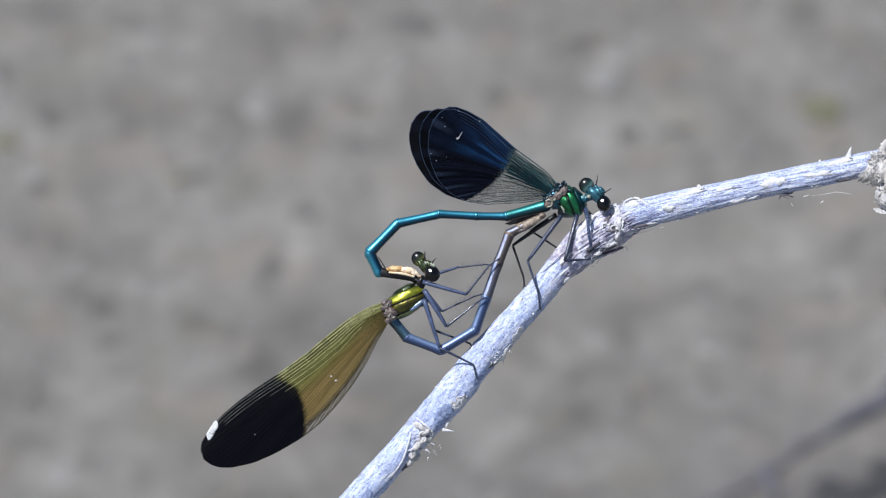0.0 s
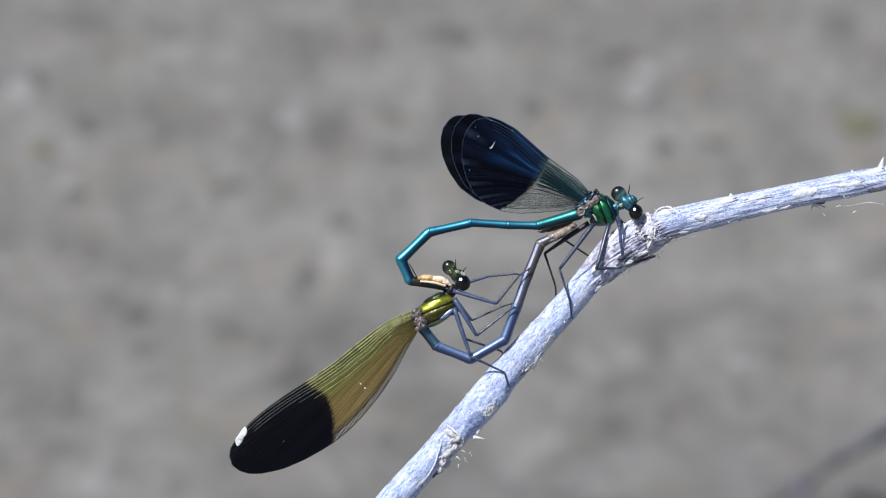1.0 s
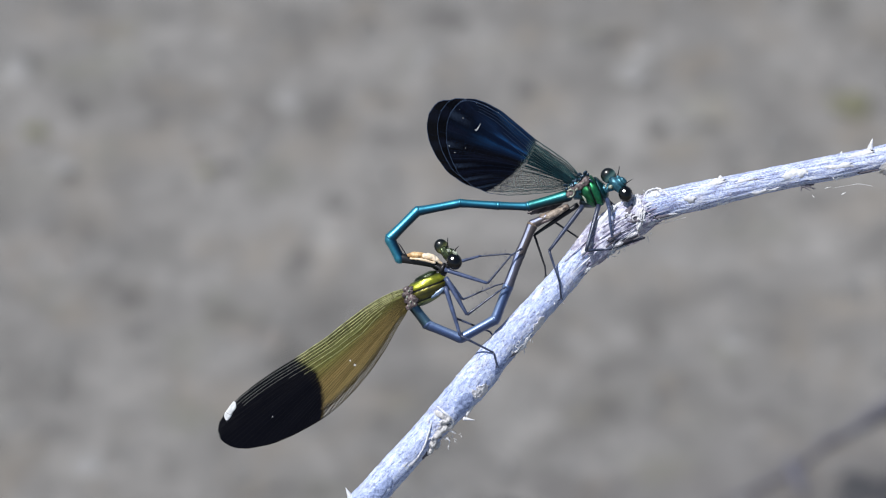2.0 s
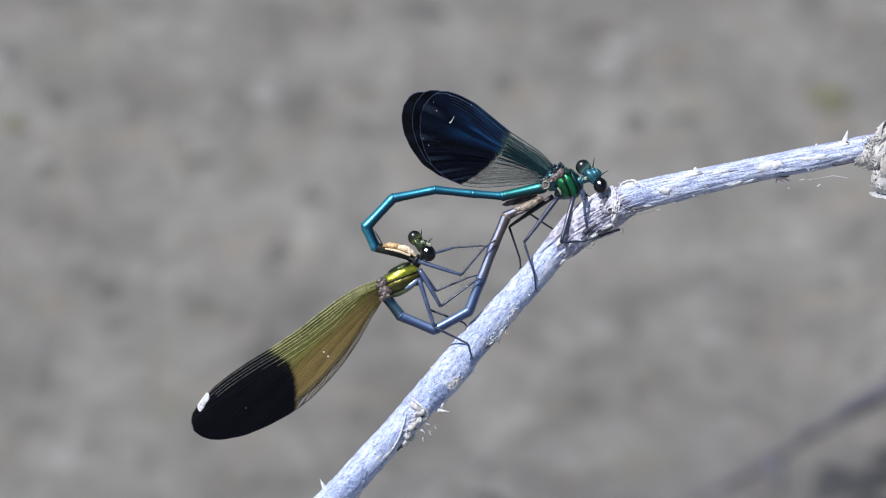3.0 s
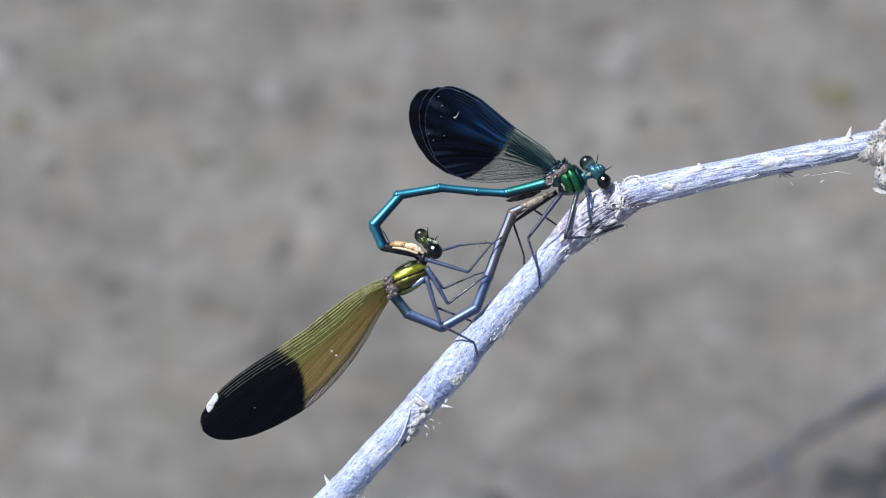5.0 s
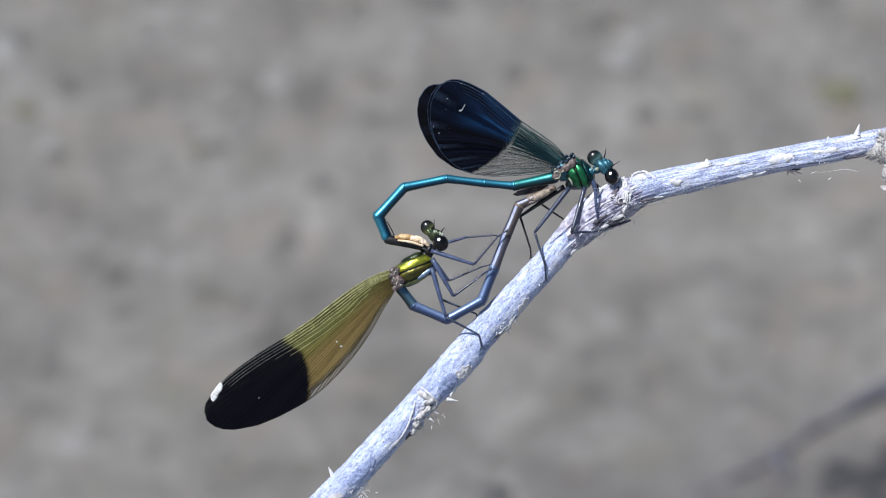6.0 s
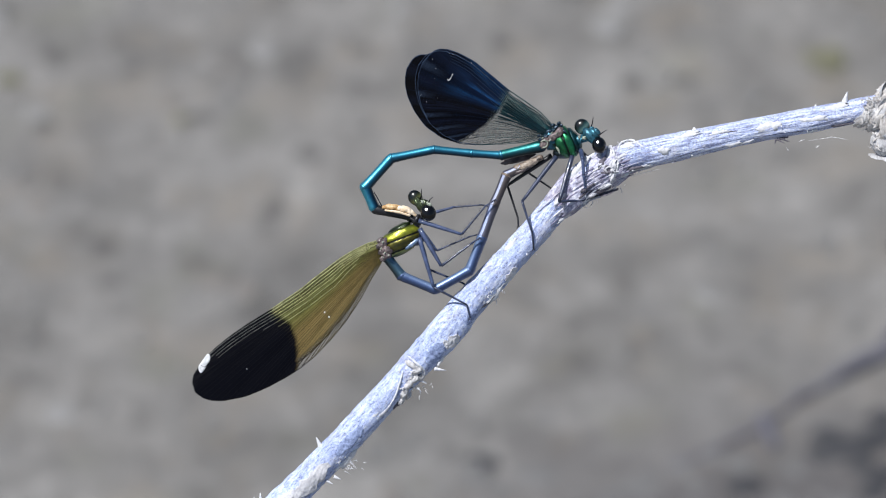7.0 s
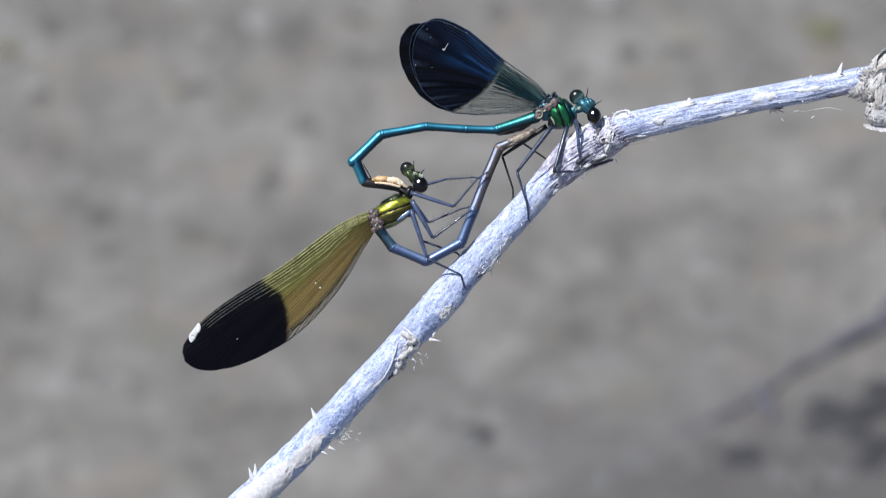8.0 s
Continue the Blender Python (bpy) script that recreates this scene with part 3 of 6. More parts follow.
def stone_geo(x, y, r, rng, squash=0.55, sink=0.35, seg=8, ring=5):
    """An uneven rounded stone half sunk into the mud."""
    z = ground_height(x, y)
    seed = Vector((rng.uniform(0, 50), rng.uniform(0, 50), 0))
    ex, turn = rng.uniform(0.75, 1.3), rng.uniform(0, 3.1)
    verts, faces = [], []
    for i in range(ring + 1):
        th = math.pi * i / ring
        for k in range(seg):
            ph = 2 * math.pi * k / seg
            v = Vector((math.sin(th) * math.cos(ph) * ex, math.sin(th) * math.sin(ph) / ex, math.cos(th) * squash))
            v *= r * (1 + 0.35 * noise.noise(v * 1.3 + seed))
            v.rotate(Euler((0, 0, turn)))
            verts.append((x + v.x, y + v.y, z + v.z + r * squash * (1 - 2 * sink) * 0.5))
    for i in range(ring):
        for k in range(seg):
            a, b = i * seg + k, i * seg + (k + 1) % seg
            faces.append((a, a + seg, b + seg, b))
    return verts, faces, None


def build_gravel():
    rng = random.Random(11)
    geos = []
    for _ in range(900):
        x, y = rng.uniform(-0.28, 0.28), rng.uniform(0.68, 1.34)
        geos.append(stone_geo(x, y, rng.choice([0.0008, 0.0012, 0.0016, 0.0024]), rng, 0.4, seg=6, ring=4))
    ob = new("gravel", mesh_of("gravel", join(*geos), PEBBLE))
    tagged(ob, "small grey pebbles pressed into the mud", "gravel", kind="stuff")


def build_stones():
    rng = random.Random(5)

    def lay(rows, mat, label, squash):
        for x, y, r in rows:
            g = stone_geo(x, y, r, rng, squash, seg=14, ring=8)
            c = Vector((x, y, ground_height(x, y)))
            ob = new("stone", mesh_of("stone", ([Vector(v) - c for v in g[0]], g[1], None), mat))
            ob.location = c
            tagged(ob, label, "stone", "stones on the bank")

    # places on the bank and radii, in metres
    lay(((-0.0279, 1.0873, 0.0030), (-0.0275, 1.0695, 0.0034), (0.0371, 1.1176, 0.0046), (0.0133, 1.0914, 0.0038), (0.0514, 1.0765, 0.0040), (0.0630, 1.0802, 0.0028), (-0.1006, 0.9865, 0.0050),
         (-0.0713, 0.9813, 0.0034), (-0.0423, 1.0363, 0.0044), (-0.0737, 1.0538, 0.0038), (-0.0447, 1.0861, 0.0036), (-0.0942, 1.0764, 0.0031), (-0.0506, 1.0119, 0.0044), (-0.0085, 1.1266, 0.0048),
         (-0.0144, 1.1291, 0.0034), (-0.0337, 1.1226, 0.0034)), MUD_STONE, "mud-coloured stone half sunk in grey mud", 0.07)
    lay(((-0.1179, 1.0835, 0.0038), (-0.0534, 1.0025, 0.0033), (-0.0978, 0.9720, 0.0034), (0.0698, 1.0799, 0.0038), (-0.0696, 1.0746, 0.0028), (-0.0173, 0.9983, 0.0028), (-0.1194, 1.0476, 0.0031),
         (-0.1136, 1.0210, 0.0031)), MUD_STONE, "mud-coloured stone half sunk in grey mud", 0.06)
    lay(((0.1272, 0.9926, 0.0036), (0.1017, 0.8877, 0.0044), (0.1072, 0.8897, 0.0057), (0.1128, 0.8923, 0.0052), (0.1233, 0.9018, 0.0065), (0.0087, 0.8870, 0.0039), (0.0800, 0.8694, 0.0052),
         (0.1151, 0.8681, 0.0049), (0.1188, 0.9076, 0.0047), (0.1124, 0.8814, 0.0040), (0.1253, 0.8946, 0.0066), (0.1263, 0.8790, 0.0066), (0.1036, 0.8956, 0.0048), (0.1160, 0.8945, 0.0052), (0.1119, 0.8892, 0.0043), (0.1184, 0.8750, 0.0049)), DARK_STONE, "dark damp stone half sunk in grey mud", 0.3)
    lay(((0.0713, 1.0004, 0.0020), (0.0746, 0.9920, 0.0023), (0.1073, 0.9929, 0.0026), (0.0259, 0.9103, 0.0024), (0.0134, 0.8718, 0.0030), (0.0257, 0.8802, 0.0034), (0.0630, 0.8854, 0.0038),
         (0.0716, 0.8892, 0.0036), (0.0799, 0.8823, 0.0031), (0.0519, 0.8690, 0.0036), (0.0410, 0.8599, 0.0036), (0.0938, 0.8786, 0.0033), (0.0902, 0.8611, 0.0038), (0.0673, 0.8705, 0.0031),
         (-0.0115, 0.8933, 0.0030), (-0.0208, 0.8843, 0.0028), (0.1056, 0.8620, 0.0038), (0.0784, 0.8841, 0.0037), (0.0543, 0.8780, 0.0035), (0.0489, 0.8728, 0.0035), (0.0434, 0.8663, 0.0037), (0.0064, 0.8795, 0.0040), (0.0211, 0.8815, 0.0037)), DAMP_STONE, "damp grey stone half sunk in mud", 0.12)
    lay(((-0.0818, 1.0630, 0.0031), (-0.0681, 0.9725, 0.0044), (-0.0585, 0.9685, 0.0044), (-0.1192, 1.0067, 0.0044), (-0.1251, 1.0166, 0.0040), (-0.1344, 1.0067, 0.0044), (0.0172, 0.8634, 0.0036),
         (-0.0167, 0.8681, 0.0034), (-0.0406, 1.0262, 0.0024), (-0.0672, 1.0790, 0.0026)), BROWN_STONE, "brown stone half sunk in grey mud", 0.08)
    lay(((-0.1089, 0.9100, 0.0050), (0.0454, 1.1012, 0.0056), (0.0713, 0.9716, 0.0034), (-0.1372, 1.1060, 0.0051), (-0.0566, 1.0865, 0.0046), (0.0485, 1.1120, 0.0050), (-0.1213, 1.0540, 0.0038),
         (-0.0168, 1.1059, 0.0033)), PALE_STONE, "pale grey stone half sunk in mud", 0.12)


def build_leaf():
    for x, y, r, turn in ((0.1085, 1.0850, 0.0080, 1.95), (-0.0789, 1.0526, 0.0030, 0.8), (-0.1303, 1.0715, 0.0040, 2.6)):
        verts, faces = [], []
        n = 12
        for i in range(n + 1):
            s = i / n
            w = r * 0.75 * math.sin(math.pi * min(1.0, s * 0.96 + 0.02)) ** 0.8
            for k in range(5):
                q = k / 2 - 1
                verts.append(Vector(((s - 0.5) * 2.2 * r, q * w, 0.0014 + 0.0004 * q * q + 0.0005 * math.sin(5 * s))))
        for i in range(n):
            for k in range(4):
                q = i * 5 + k
                faces.append((q, q + 5, q + 6, q + 1))
        ob = new("dead_leaf", mesh_of("dead_leaf", (verts, faces, None), OLIVE_LEAF))
        ob.matrix_world = pose(x, y, ground_height(x, y) - 0.001, 0, 0, math.degrees(turn))
        thick = ob.modifiers.new("thickness", "SOLIDIFY")
        thick.thickness = 0.0004
        tagged(ob, "curled olive-yellow dead leaf lying on the mud", "leaf", "leaves on the bank")


def ground_tube(rows, n=6, sides=10):
    """A stick lying on the ground, rows of (x, y, radius)."""
    dense = glide(rows, n)
    verts, faces = [], []
    for i, (x, y, r) in enumerate(dense):
        q0, q1 = dense[max(i - 1, 0)], dense[min(i + 1, len(dense) - 1)]
        way = Vector((q1[0] - q0[0], q1[1] - q0[1], 0)).normalized()
        side = Vector((-way.y, way.x, 0))
        c = Vector((x, y, ground_height(x, y) + r * 0.7))
        for k in range(sides):
            g = 2 * math.pi * k / sides
            v = c + (side * math.cos(g) + Vector((0, 0, math.sin(g)))) * r
            verts.append(v + side * r * 0.3 * noise.noise(v * 150))
    for i in range(len(dense) - 1):
        for k in range(sides):
            a, b = i * sides + k, i * sides + (k + 1) % sides
            faces.append((a, b, b + sides, a + sides))
    faces += [tuple(range(sides))[::-1], tuple(range(len(verts) - sides, len(verts)))]
    return verts, faces, None


def build_stick():
    stick = new("fallen_stick")
    stick.location = (0.0864, 0.9015, 0)
    tagged(stick, "bluish-grey damp forked stick lying on the mud", "stick")
    for name, rows in (("stem", [(0.0600, 0.8838, 0.0005), (0.0710, 0.8905, 0.0008), (0.0800, 0.8972, 0.0011), (0.0864, 0.9030, 0.0015), (0.0915, 0.9110, 0.0009), (0.0959, 0.9170, 0.0014),
                                 (0.1030, 0.9238, 0.0013), (0.1085, 0.9300, 0.0021), (0.1164, 0.9380, 0.0027), (0.1215, 0.9405, 0.0019), (0.1262, 0.9442, 0.0027), (0.1450, 0.9560, 0.0022), (0.1650, 0.9660, 0.0020)]),
                       ("side_twig", [(0.0862, 0.9084, 0.0016), (0.0869, 0.8997, 0.0022), (0.0884, 0.8900, 0.0015)]), ("side_twig", [(0.1164, 0.9376, 0.0013), (0.1190, 0.9440, 0.0012), (0.1250, 0.9540, 0.0010)])):
        verts, faces, _ = ground_tube(rows)
        ob = new(name, mesh_of(name, ([Vector(v) - stick.location for v in verts], faces, None), DEAD_WOOD))
        ob.parent = stick


# ---- the stalk ----
ARM = [(300, 1105, 0), (475, 938, 0), (569, 843, 0), (668, 735, 0), (720, 678, 0), (772, 621, 0), (819, 563, 0), (870, 507, 0), (921, 450, 0), (952, 412, 0), (985, 374, 0), (1020, 344, 0), (1052, 326, 0)]
ARM_R = [30, 28, 26.5, 26, 28, 29.5, 27.5, 26, 25.5, 24.5, 26, 28, 26]
BOUGH = [(1025, 340, 0), (1065, 324, 0), (1100, 315, 0), (1150, 303, 0), (1200, 292, 0), (1260, 278, 0), (1330, 264, 0), (1400, 250, 0), (1460, 238, 0), (1530, 224, 0), (1660, 200, -1), (1800, 178, -3)]
BOUGH_R = [24, 25.5, 26, 25.5, 24, 22, 21.5, 22, 21.5, 21, 22, 20]
# the swelling at the fork
SWELL = [(935, 424, 0), (962, 398, 0), (1000, 365, 0), (1041, 341, 0), (1075, 325, 0)]
SWELL_R = [22, 30, 33, 35, 29]


def knots(p, along, g):
    q = p * 1000
    return (0.05 * noise.noise(q * 0.16) + 0.05 * noise.noise(q * 0.55 + Vector((3, 0, 0))) + 0.035 * noise.noise(q * 1.7)
            + 0.034 * noise.noise(q * 4.0))


def fibres(p, along, g):
    q = p * 1000
    return (0.05 * noise.noise(q * 0.2) + 0.05 * noise.noise(Vector((along * 160, g * 3.2, 0)))
            + 0.06 * noise.noise(Vector((along * 240, g * 7, 5))) + 0.03 * noise.noise(Vector((along * 500, g * 14, 9))) + 0.012 * noise.noise(q * 5.0))


def arm_at(s, rows, radii):
    """Centre, direction and radius of an arm at s from 0 to 1."""
    x = s * (len(rows) - 1)
    i = min(int(x), len(rows) - 2)
    f = x - i
    p = [rows[i][k] * (1 - f) + rows[i + 1][k] * f for k in range(3)]
    w = (S(*rows[i + 1]) - S(*rows[i])).normalized()
    return S(*p), w, (radii[i] * (1 - f) + radii[i + 1] * f) * STEP


def front(a, b):
    """Depth of the stalk's near face at a place of the sheet."""
    best = 0.0
    for rows, radii in ((ARM, ARM_R), (BOUGH, BOUGH_R), (SWELL, SWELL_R)):
        for (p, r0), (q, r1) in zip(list(zip(rows, radii))[:-1], list(zip(rows, radii))[1:]):
            wx, wy = q[0] - p[0], q[1] - p[1]
            f = min(1.0, max(0.0, ((a - p[0]) * wx + (b - p[1]) * wy) / (wx * wx + wy * wy)))
            off = math.hypot(a - p[0] - f * wx, b - p[1] - f * wy)
            best = max(best, math.sqrt(max((r0 + (r1 - r0) * f) ** 2 - off * off, 0.0)))
    return best * STEP * 1000


def spike(a, b, d, way, length, width, bend=0.0):
    """A thorn from a place of the sheet, way = (right, up, near)."""
    w = Vector(way).normalized()
    rows = []
    for k in range(6):
        s = k / 5
        off = w * (length * s) + Vector((bend * length * s * s, 0, 0))
        rows.append((a + off.x, b - off.y, d + off.z * STEP * 1000, max(width * (1 - s) ** 0.8, 0.5)))
    return tube(rows, 1, 7, lumpy(6000, 0.15, a), smooth=False)


def plate(a, b, d, la, lb, turn, curl, seed):
    """A thin curled flake of bark skin, long axis turned in the sheet."""
    c = S(a, b, d)
    m = Matrix.Rotation(radians(turn), 3, "Z")
    verts, faces = [], []
    nu, nv = 9, 5
    for layer in (0, 1):
        for i in range(nu):
            for k in range(nv):
                u, v = i / (nu - 1) * 2 - 1, k / (nv - 1) * 2 - 1
                ragged = 1 + 0.55 * noise.noise(Vector((u * 2.6, v * 2.6, seed))) + 0.25 * noise.noise(Vector((u * 7, v * 7, seed + 3)))
                span = math.sqrt(max(0.0, 1 - 0.9 * u * u))
                p = Vector((u * la * ragged, v * lb * span * ragged, -v * v * lb * 0.45 + curl * lb * (u * u) * (0.5 + 0.5 * v)
                            + lb * 0.25 * noise.noise(Vector((u * 3, v * 3, seed + 9))) - layer * 0.9)) * STEP
                verts.append(c + m @ p)
    n = nu * nv
    for i in range(nu - 1):
        for k in range(nv - 1):
            q = i * nv + k
            faces += [(q, q + nv, q + nv + 1, q + 1), (n + q + 1, n + q + nv + 1, n + q + nv, n + q)]
    rim = [i * nv for i in range(nu)] + [(nu - 1) * nv + k for k in range(1, nv)] + [i * nv + nv - 1 for i in range(nu - 2, -1, -1)] + [k for k in range(nv - 2, 0, -1)]
    for i in range(len(rim)):
        q, r = rim[i], rim[(i + 1) % len(rim)]
        faces.append((r, q, n + q, n + r))
    return verts, faces, None


def skin_patch(i0, i1, lo, hi, seed, lift=0.07):
    """Old bark skin that still clings to the stem: rows i0 to i1 of the arm, lo to hi across it, with a ragged edge."""
    verts, faces = [], []
    nu, nv = 40, 16
    n_rows = len(ARM) - 1
    for layer in (0, 1):
        for i in range(nu):
            for k in range(nv):
                u, v = i / (nu - 1), k / (nv - 1)
                taper = math.sin(math.pi * min(0.97, max(0.03, u))) ** 0.4
                mid_off = (lo + hi) / 2 + 0.18 * noise.noise(Vector((u * 3, seed, 0)))
                half = (hi - lo) / 2 * taper * (1 + 0.45 * noise.noise(Vector((u * 6, seed + (5 if v > 0.5 else 0), 2))) + 0.25 * noise.noise(Vector((u * 17, seed, v * 2))))
                g = (mid_off + (v * 2 - 1) * half) * math.pi / 2
                c, w, r = arm_at((i0 + (i1 - i0) * u) / n_rows, ARM, ARM_R)
                out = Vector((-w.y, w.x, 0)).normalized() * math.sin(g) + Vector((0, 0, 1)) * math.cos(g)
                rim = abs(v * 2 - 1) ** 4
                h = lift * 1e-3 * (1 + 0.8 * rim + 0.9 * noise.noise(Vector((u * 14, v * 5, seed + 7)))) + 5e-5
                base = c + out * r
                h += r * knots(base, 0, g)
                verts.append(base + out * (h - layer * 1.2e-4))
    n = nu * nv
    for i in range(nu - 1):
        for k in range(nv - 1):
            q = i * nv + k
            faces += [(q, q + 1, q + nv + 1, q + nv), (n + q + nv, n + q + nv + 1, n + q + 1, n + q)]
    rim = [i * nv for i in range(nu)] + [(nu - 1) * nv + k for k in range(1, nv)] + [i * nv + nv - 1 for i in range(nu - 2, -1, -1)] + [k for k in range(nv - 2, 0, -1)]
    for i in range(len(rim)):
        q, r = rim[i], rim[(i + 1) % len(rim)]
        faces.append((q, r, n + r, n + q))
    return verts, faces, None


def torn(seed):
    """Swelling in ridges that run lengthwise, with short breaks."""
    def f(v, *rest):
        q = Vector((v.x * 420, v.y * 1700, v.z * 1700)) + Vector((seed, 0, 0))
        return 0.13 * noise.noise(q * 0.45) + 0.13 * (0.5 - abs(noise.noise(q))) + 0.05 * noise.noise(q * 2.3)
    return f


def crumple(scale, amount, seed):
    """Folds of dry paper: sharp ridges over soft hollows."""
    shift = Vector((seed, -seed * 0.6, seed * 0.3))

    def f(p, *rest):
        q = p * scale + shift
        return amount * ((0.45 - abs(noise.noise(q))) + 0.5 * (0.45 - abs(noise.noise(q * 2.1))) + 0.3 * noise.noise(q * 4.7))
    return f


def ribbon(rows, across, seed, thick=0.7, wave=2.2):
    """A dry papery strip: rows of (a, b, d, width in steps) along its middle, laid out across a direction of the sheet."""
    dense = glide(rows, 9)
    w = Vector(across).normalized()
    nv, verts, faces = 11, [], []
    for layer in (0, 1):
        for i, (a, b, d, wide) in enumerate(dense):
            for k in range(nv):
                q = k / (nv - 1) * 2 - 1
                rag = 1 + 0.30 * noise.noise(Vector((i * 0.31, seed, q))) + 0.15 * noise.noise(Vector((i * 0.9, seed + 3, q)))
                off = w * (q * wide * 0.5 * rag)
                lift = wave * (0.4 - abs(noise.noise(Vector((i * 0.22, q * 1.6, seed + 7))))) + 0.8 * noise.noise(Vector((i * 0.7, q * 3, seed)))
                verts.append(S(a + off.x + lift * 0.4, b - off.y - lift - layer * thick, d + off.z * STEP * 1000 - layer * thick * 0.05))
    n, nu = len(dense) * nv, len(dense)
    for i in range(nu - 1):
        for k in range(nv - 1):
            q = i * nv + k
            faces += [(q, q + nv, q + nv + 1, q + 1), (n + q + 1, n + q + nv + 1, n + q + nv, n + q)]
    rim = [i * nv for i in range(nu)] + [(nu - 1) * nv + k for k in range(1, nv)] + [i * nv + nv - 1 for i in range(nu - 2, -1, -1)] + [k for k in range(nv - 2, 0, -1)]
    for i in range(len(rim)):
        q, r = rim[i], rim[(i + 1) % len(rim)]
        faces.append((r, q, n + q, n + r))
    return verts, faces, None


def build_stalk():
    # the lower end runs down to the mud
    ground_p = SHEET.inverted() @ Vector((-0.66, -0.30, -0.01))
    stalk = thing("dead_stalk", ground_p, "sun-bleached lavender-grey dead stalk, forked and flaking, rooted in the mud", "stalk")
    gp = (ground_p.x / STEP + 784, 441 - ground_p.y / STEP, ground_p.z * 1000)
    part("root_stem", tube([(gp[0], gp[1], gp[2], 72), (gp[0] * 0.72 - 40, gp[1] * 0.62 + 200, gp[2] * 0.45, 60), (-1200, 2560, gp[2] * 0.08, 44), (300, 1105, 0, 30)], 12, 24, knots), BARK_CRUST, stalk)
    part("stem", tube([(*p, r) for p, r in zip(ARM, ARM_R)], 40, 72, knots), BARK_CRUST, stalk, "grainy bleached lower stem")
    part("branch", tube([(*p, r) for p, r in zip(BOUGH, BOUGH_R)], 44, 64, fibres), BARK_FIBRE, stalk, "fibrous pale upper branch")
    part("node", join(blob(1041, 341, 0.0, 60, 33, 33, 28, seg=72, ring=56, rough=torn(2)), blob(984, 380, 0.0, 66, 31, 31, 48, seg=72, ring=56, rough=torn(6))), FORK_BARK, stalk, "swollen cracked fork of torn violet-grey bark")
    # thorns
    for a, b, d, way, ln, wd, bend in ((1466, 222, 0.6, (0.1, 1, 0.1), 24, 7, 0.12), (1459, 224, 0.7, (0.75, 0.6, 0.1), 14, 6, 0.1), (1202, 273, 0.4, (-0.1, 1, 0), 10, 9, 0), (546, 835, 0.4, (-0.35, 1, 0.2), 20, 5.5, -0.1),
                                       (441, 941, 0.7, (-0.05, 1, 0.2), 26, 6, 0.0), (436, 945, 0.9, (-0.28, 1, 0.3), 24, 6, -0.05), (1415, 228, 0.3, (0, 1, 0), 7, 4, 0.2),
                                       (740, 622, 0.4, (-0.8, 0.5, 0), 9, 5, 0), (746, 694, 0.8, (1, -0.15, 0.2), 19, 4, 0.1), (800, 620, 0.6, (0.8, -0.6, 0), 12, 3, 0.1),
                                       (570, 886, 0.8, (1, -0.45, 0.3), 13, 3.5, 0.1), (556, 893, 0.9, (0.9, -0.5, 0.3), 13, 3.5, 0.1), 
                                       (716, 728, 1.0, (0.7, -0.7, 0.2), 9, 2.5, 0.1), (722, 715, 1.0, (0.8, -0.5, 0.2), 11, 2.5, 0.1)):
        part("thorn", spike(a, b, d, way, ln, wd, bend), FLAKE, stalk)
    for a, b, way, ln in ((1348, 283, (0.8, -0.6, 0.2), 13), (1352, 282, (1, -0.35, 0.3), 16), (1346, 284, (-0.4, -0.8, 0.2), 9), (1357, 281, (0.9, -0.8, 0), 11)):
        part("splinter", spike(a, b, 0.5, way, ln, 2.2, 0.2), DARK_BARK, stalk, "dark splinter below the branch")
    # flakes of skin
    flakes = [(1330, 263, 24, 9, 12, 0.15), (1412, 248, 22, 6.5, 10, 0.2), (1448, 228, 22, 6, 14, 0.2), (1147, 304, 10, 7, 5, 0.1), (1268, 292, 17, 5, 12, 0.3), (1245, 273, 18, 3.5, 14, 0.2), (1195, 276, 16, 7, 14, 0.1),
              (1205, 313, 10, 3, 12, 0.6), (1295, 288, 10, 3, 12, 0.6), (1410, 268, 9, 3, 12, 0.5), (1180, 282, 28, 4, 14, 0.1), (1105, 334, 16, 4, 12, 0.4),
              (588, 858, 26, 8, 46, 0.5), (850, 561, 22, 8, 50, 0.5), (656, 770, 16, 4, 44, 0.5), (628, 790, 22, 4, 46, 0.4), (760, 672, 16, 4, 62, 0.4),
              (876, 532, 14, 4, 52, 0.6), (975, 420, 20, 5, 48, 0.6), (1008, 396, 18, 5, 30, 0.7), (985, 352, 26, 6, 46, 0.2), (1010, 325, 22, 6, 40, 0.3), (1056, 320, 7, 18, 10, 0.6), (1086, 296, 20, 5, 16, 0.4),
              (880, 474, 14, 5, 50, 0.1), (745, 618, 8, 5, 40, 0.2), (1000, 340, 22, 5, 52, 0.2), (968, 388, 18, 4, 52, 0.3)]
    for i, (a, b, la, lb, turn, curl) in enumerate(flakes):
        part("bark_flake", plate(a, b, front(a, b) + (0.10 if a > 1100 else 0.03), la * 1.05, lb * 1.05, turn, curl * (1.3 if a > 1100 else 0.6), i * 3.7), FLAKE, stalk)
    for i0, i1, lo, hi, seed in ((1.15, 1.85, -0.55, 0.10, 1.0), (0.35, 1.28, -0.62, 0.42, 2.0), (-0.1, 0.5, -0.5, 0.7, 3.0), (6.7, 7.1, -0.75, -0.35, 4.0), (4.6, 5.0, -0.7, -0.2, 5.0)):
        part("bark_skin", skin_patch(i0, i1, lo, hi, seed), PALE_SKIN, stalk, "patch of creamy white old bark skin")
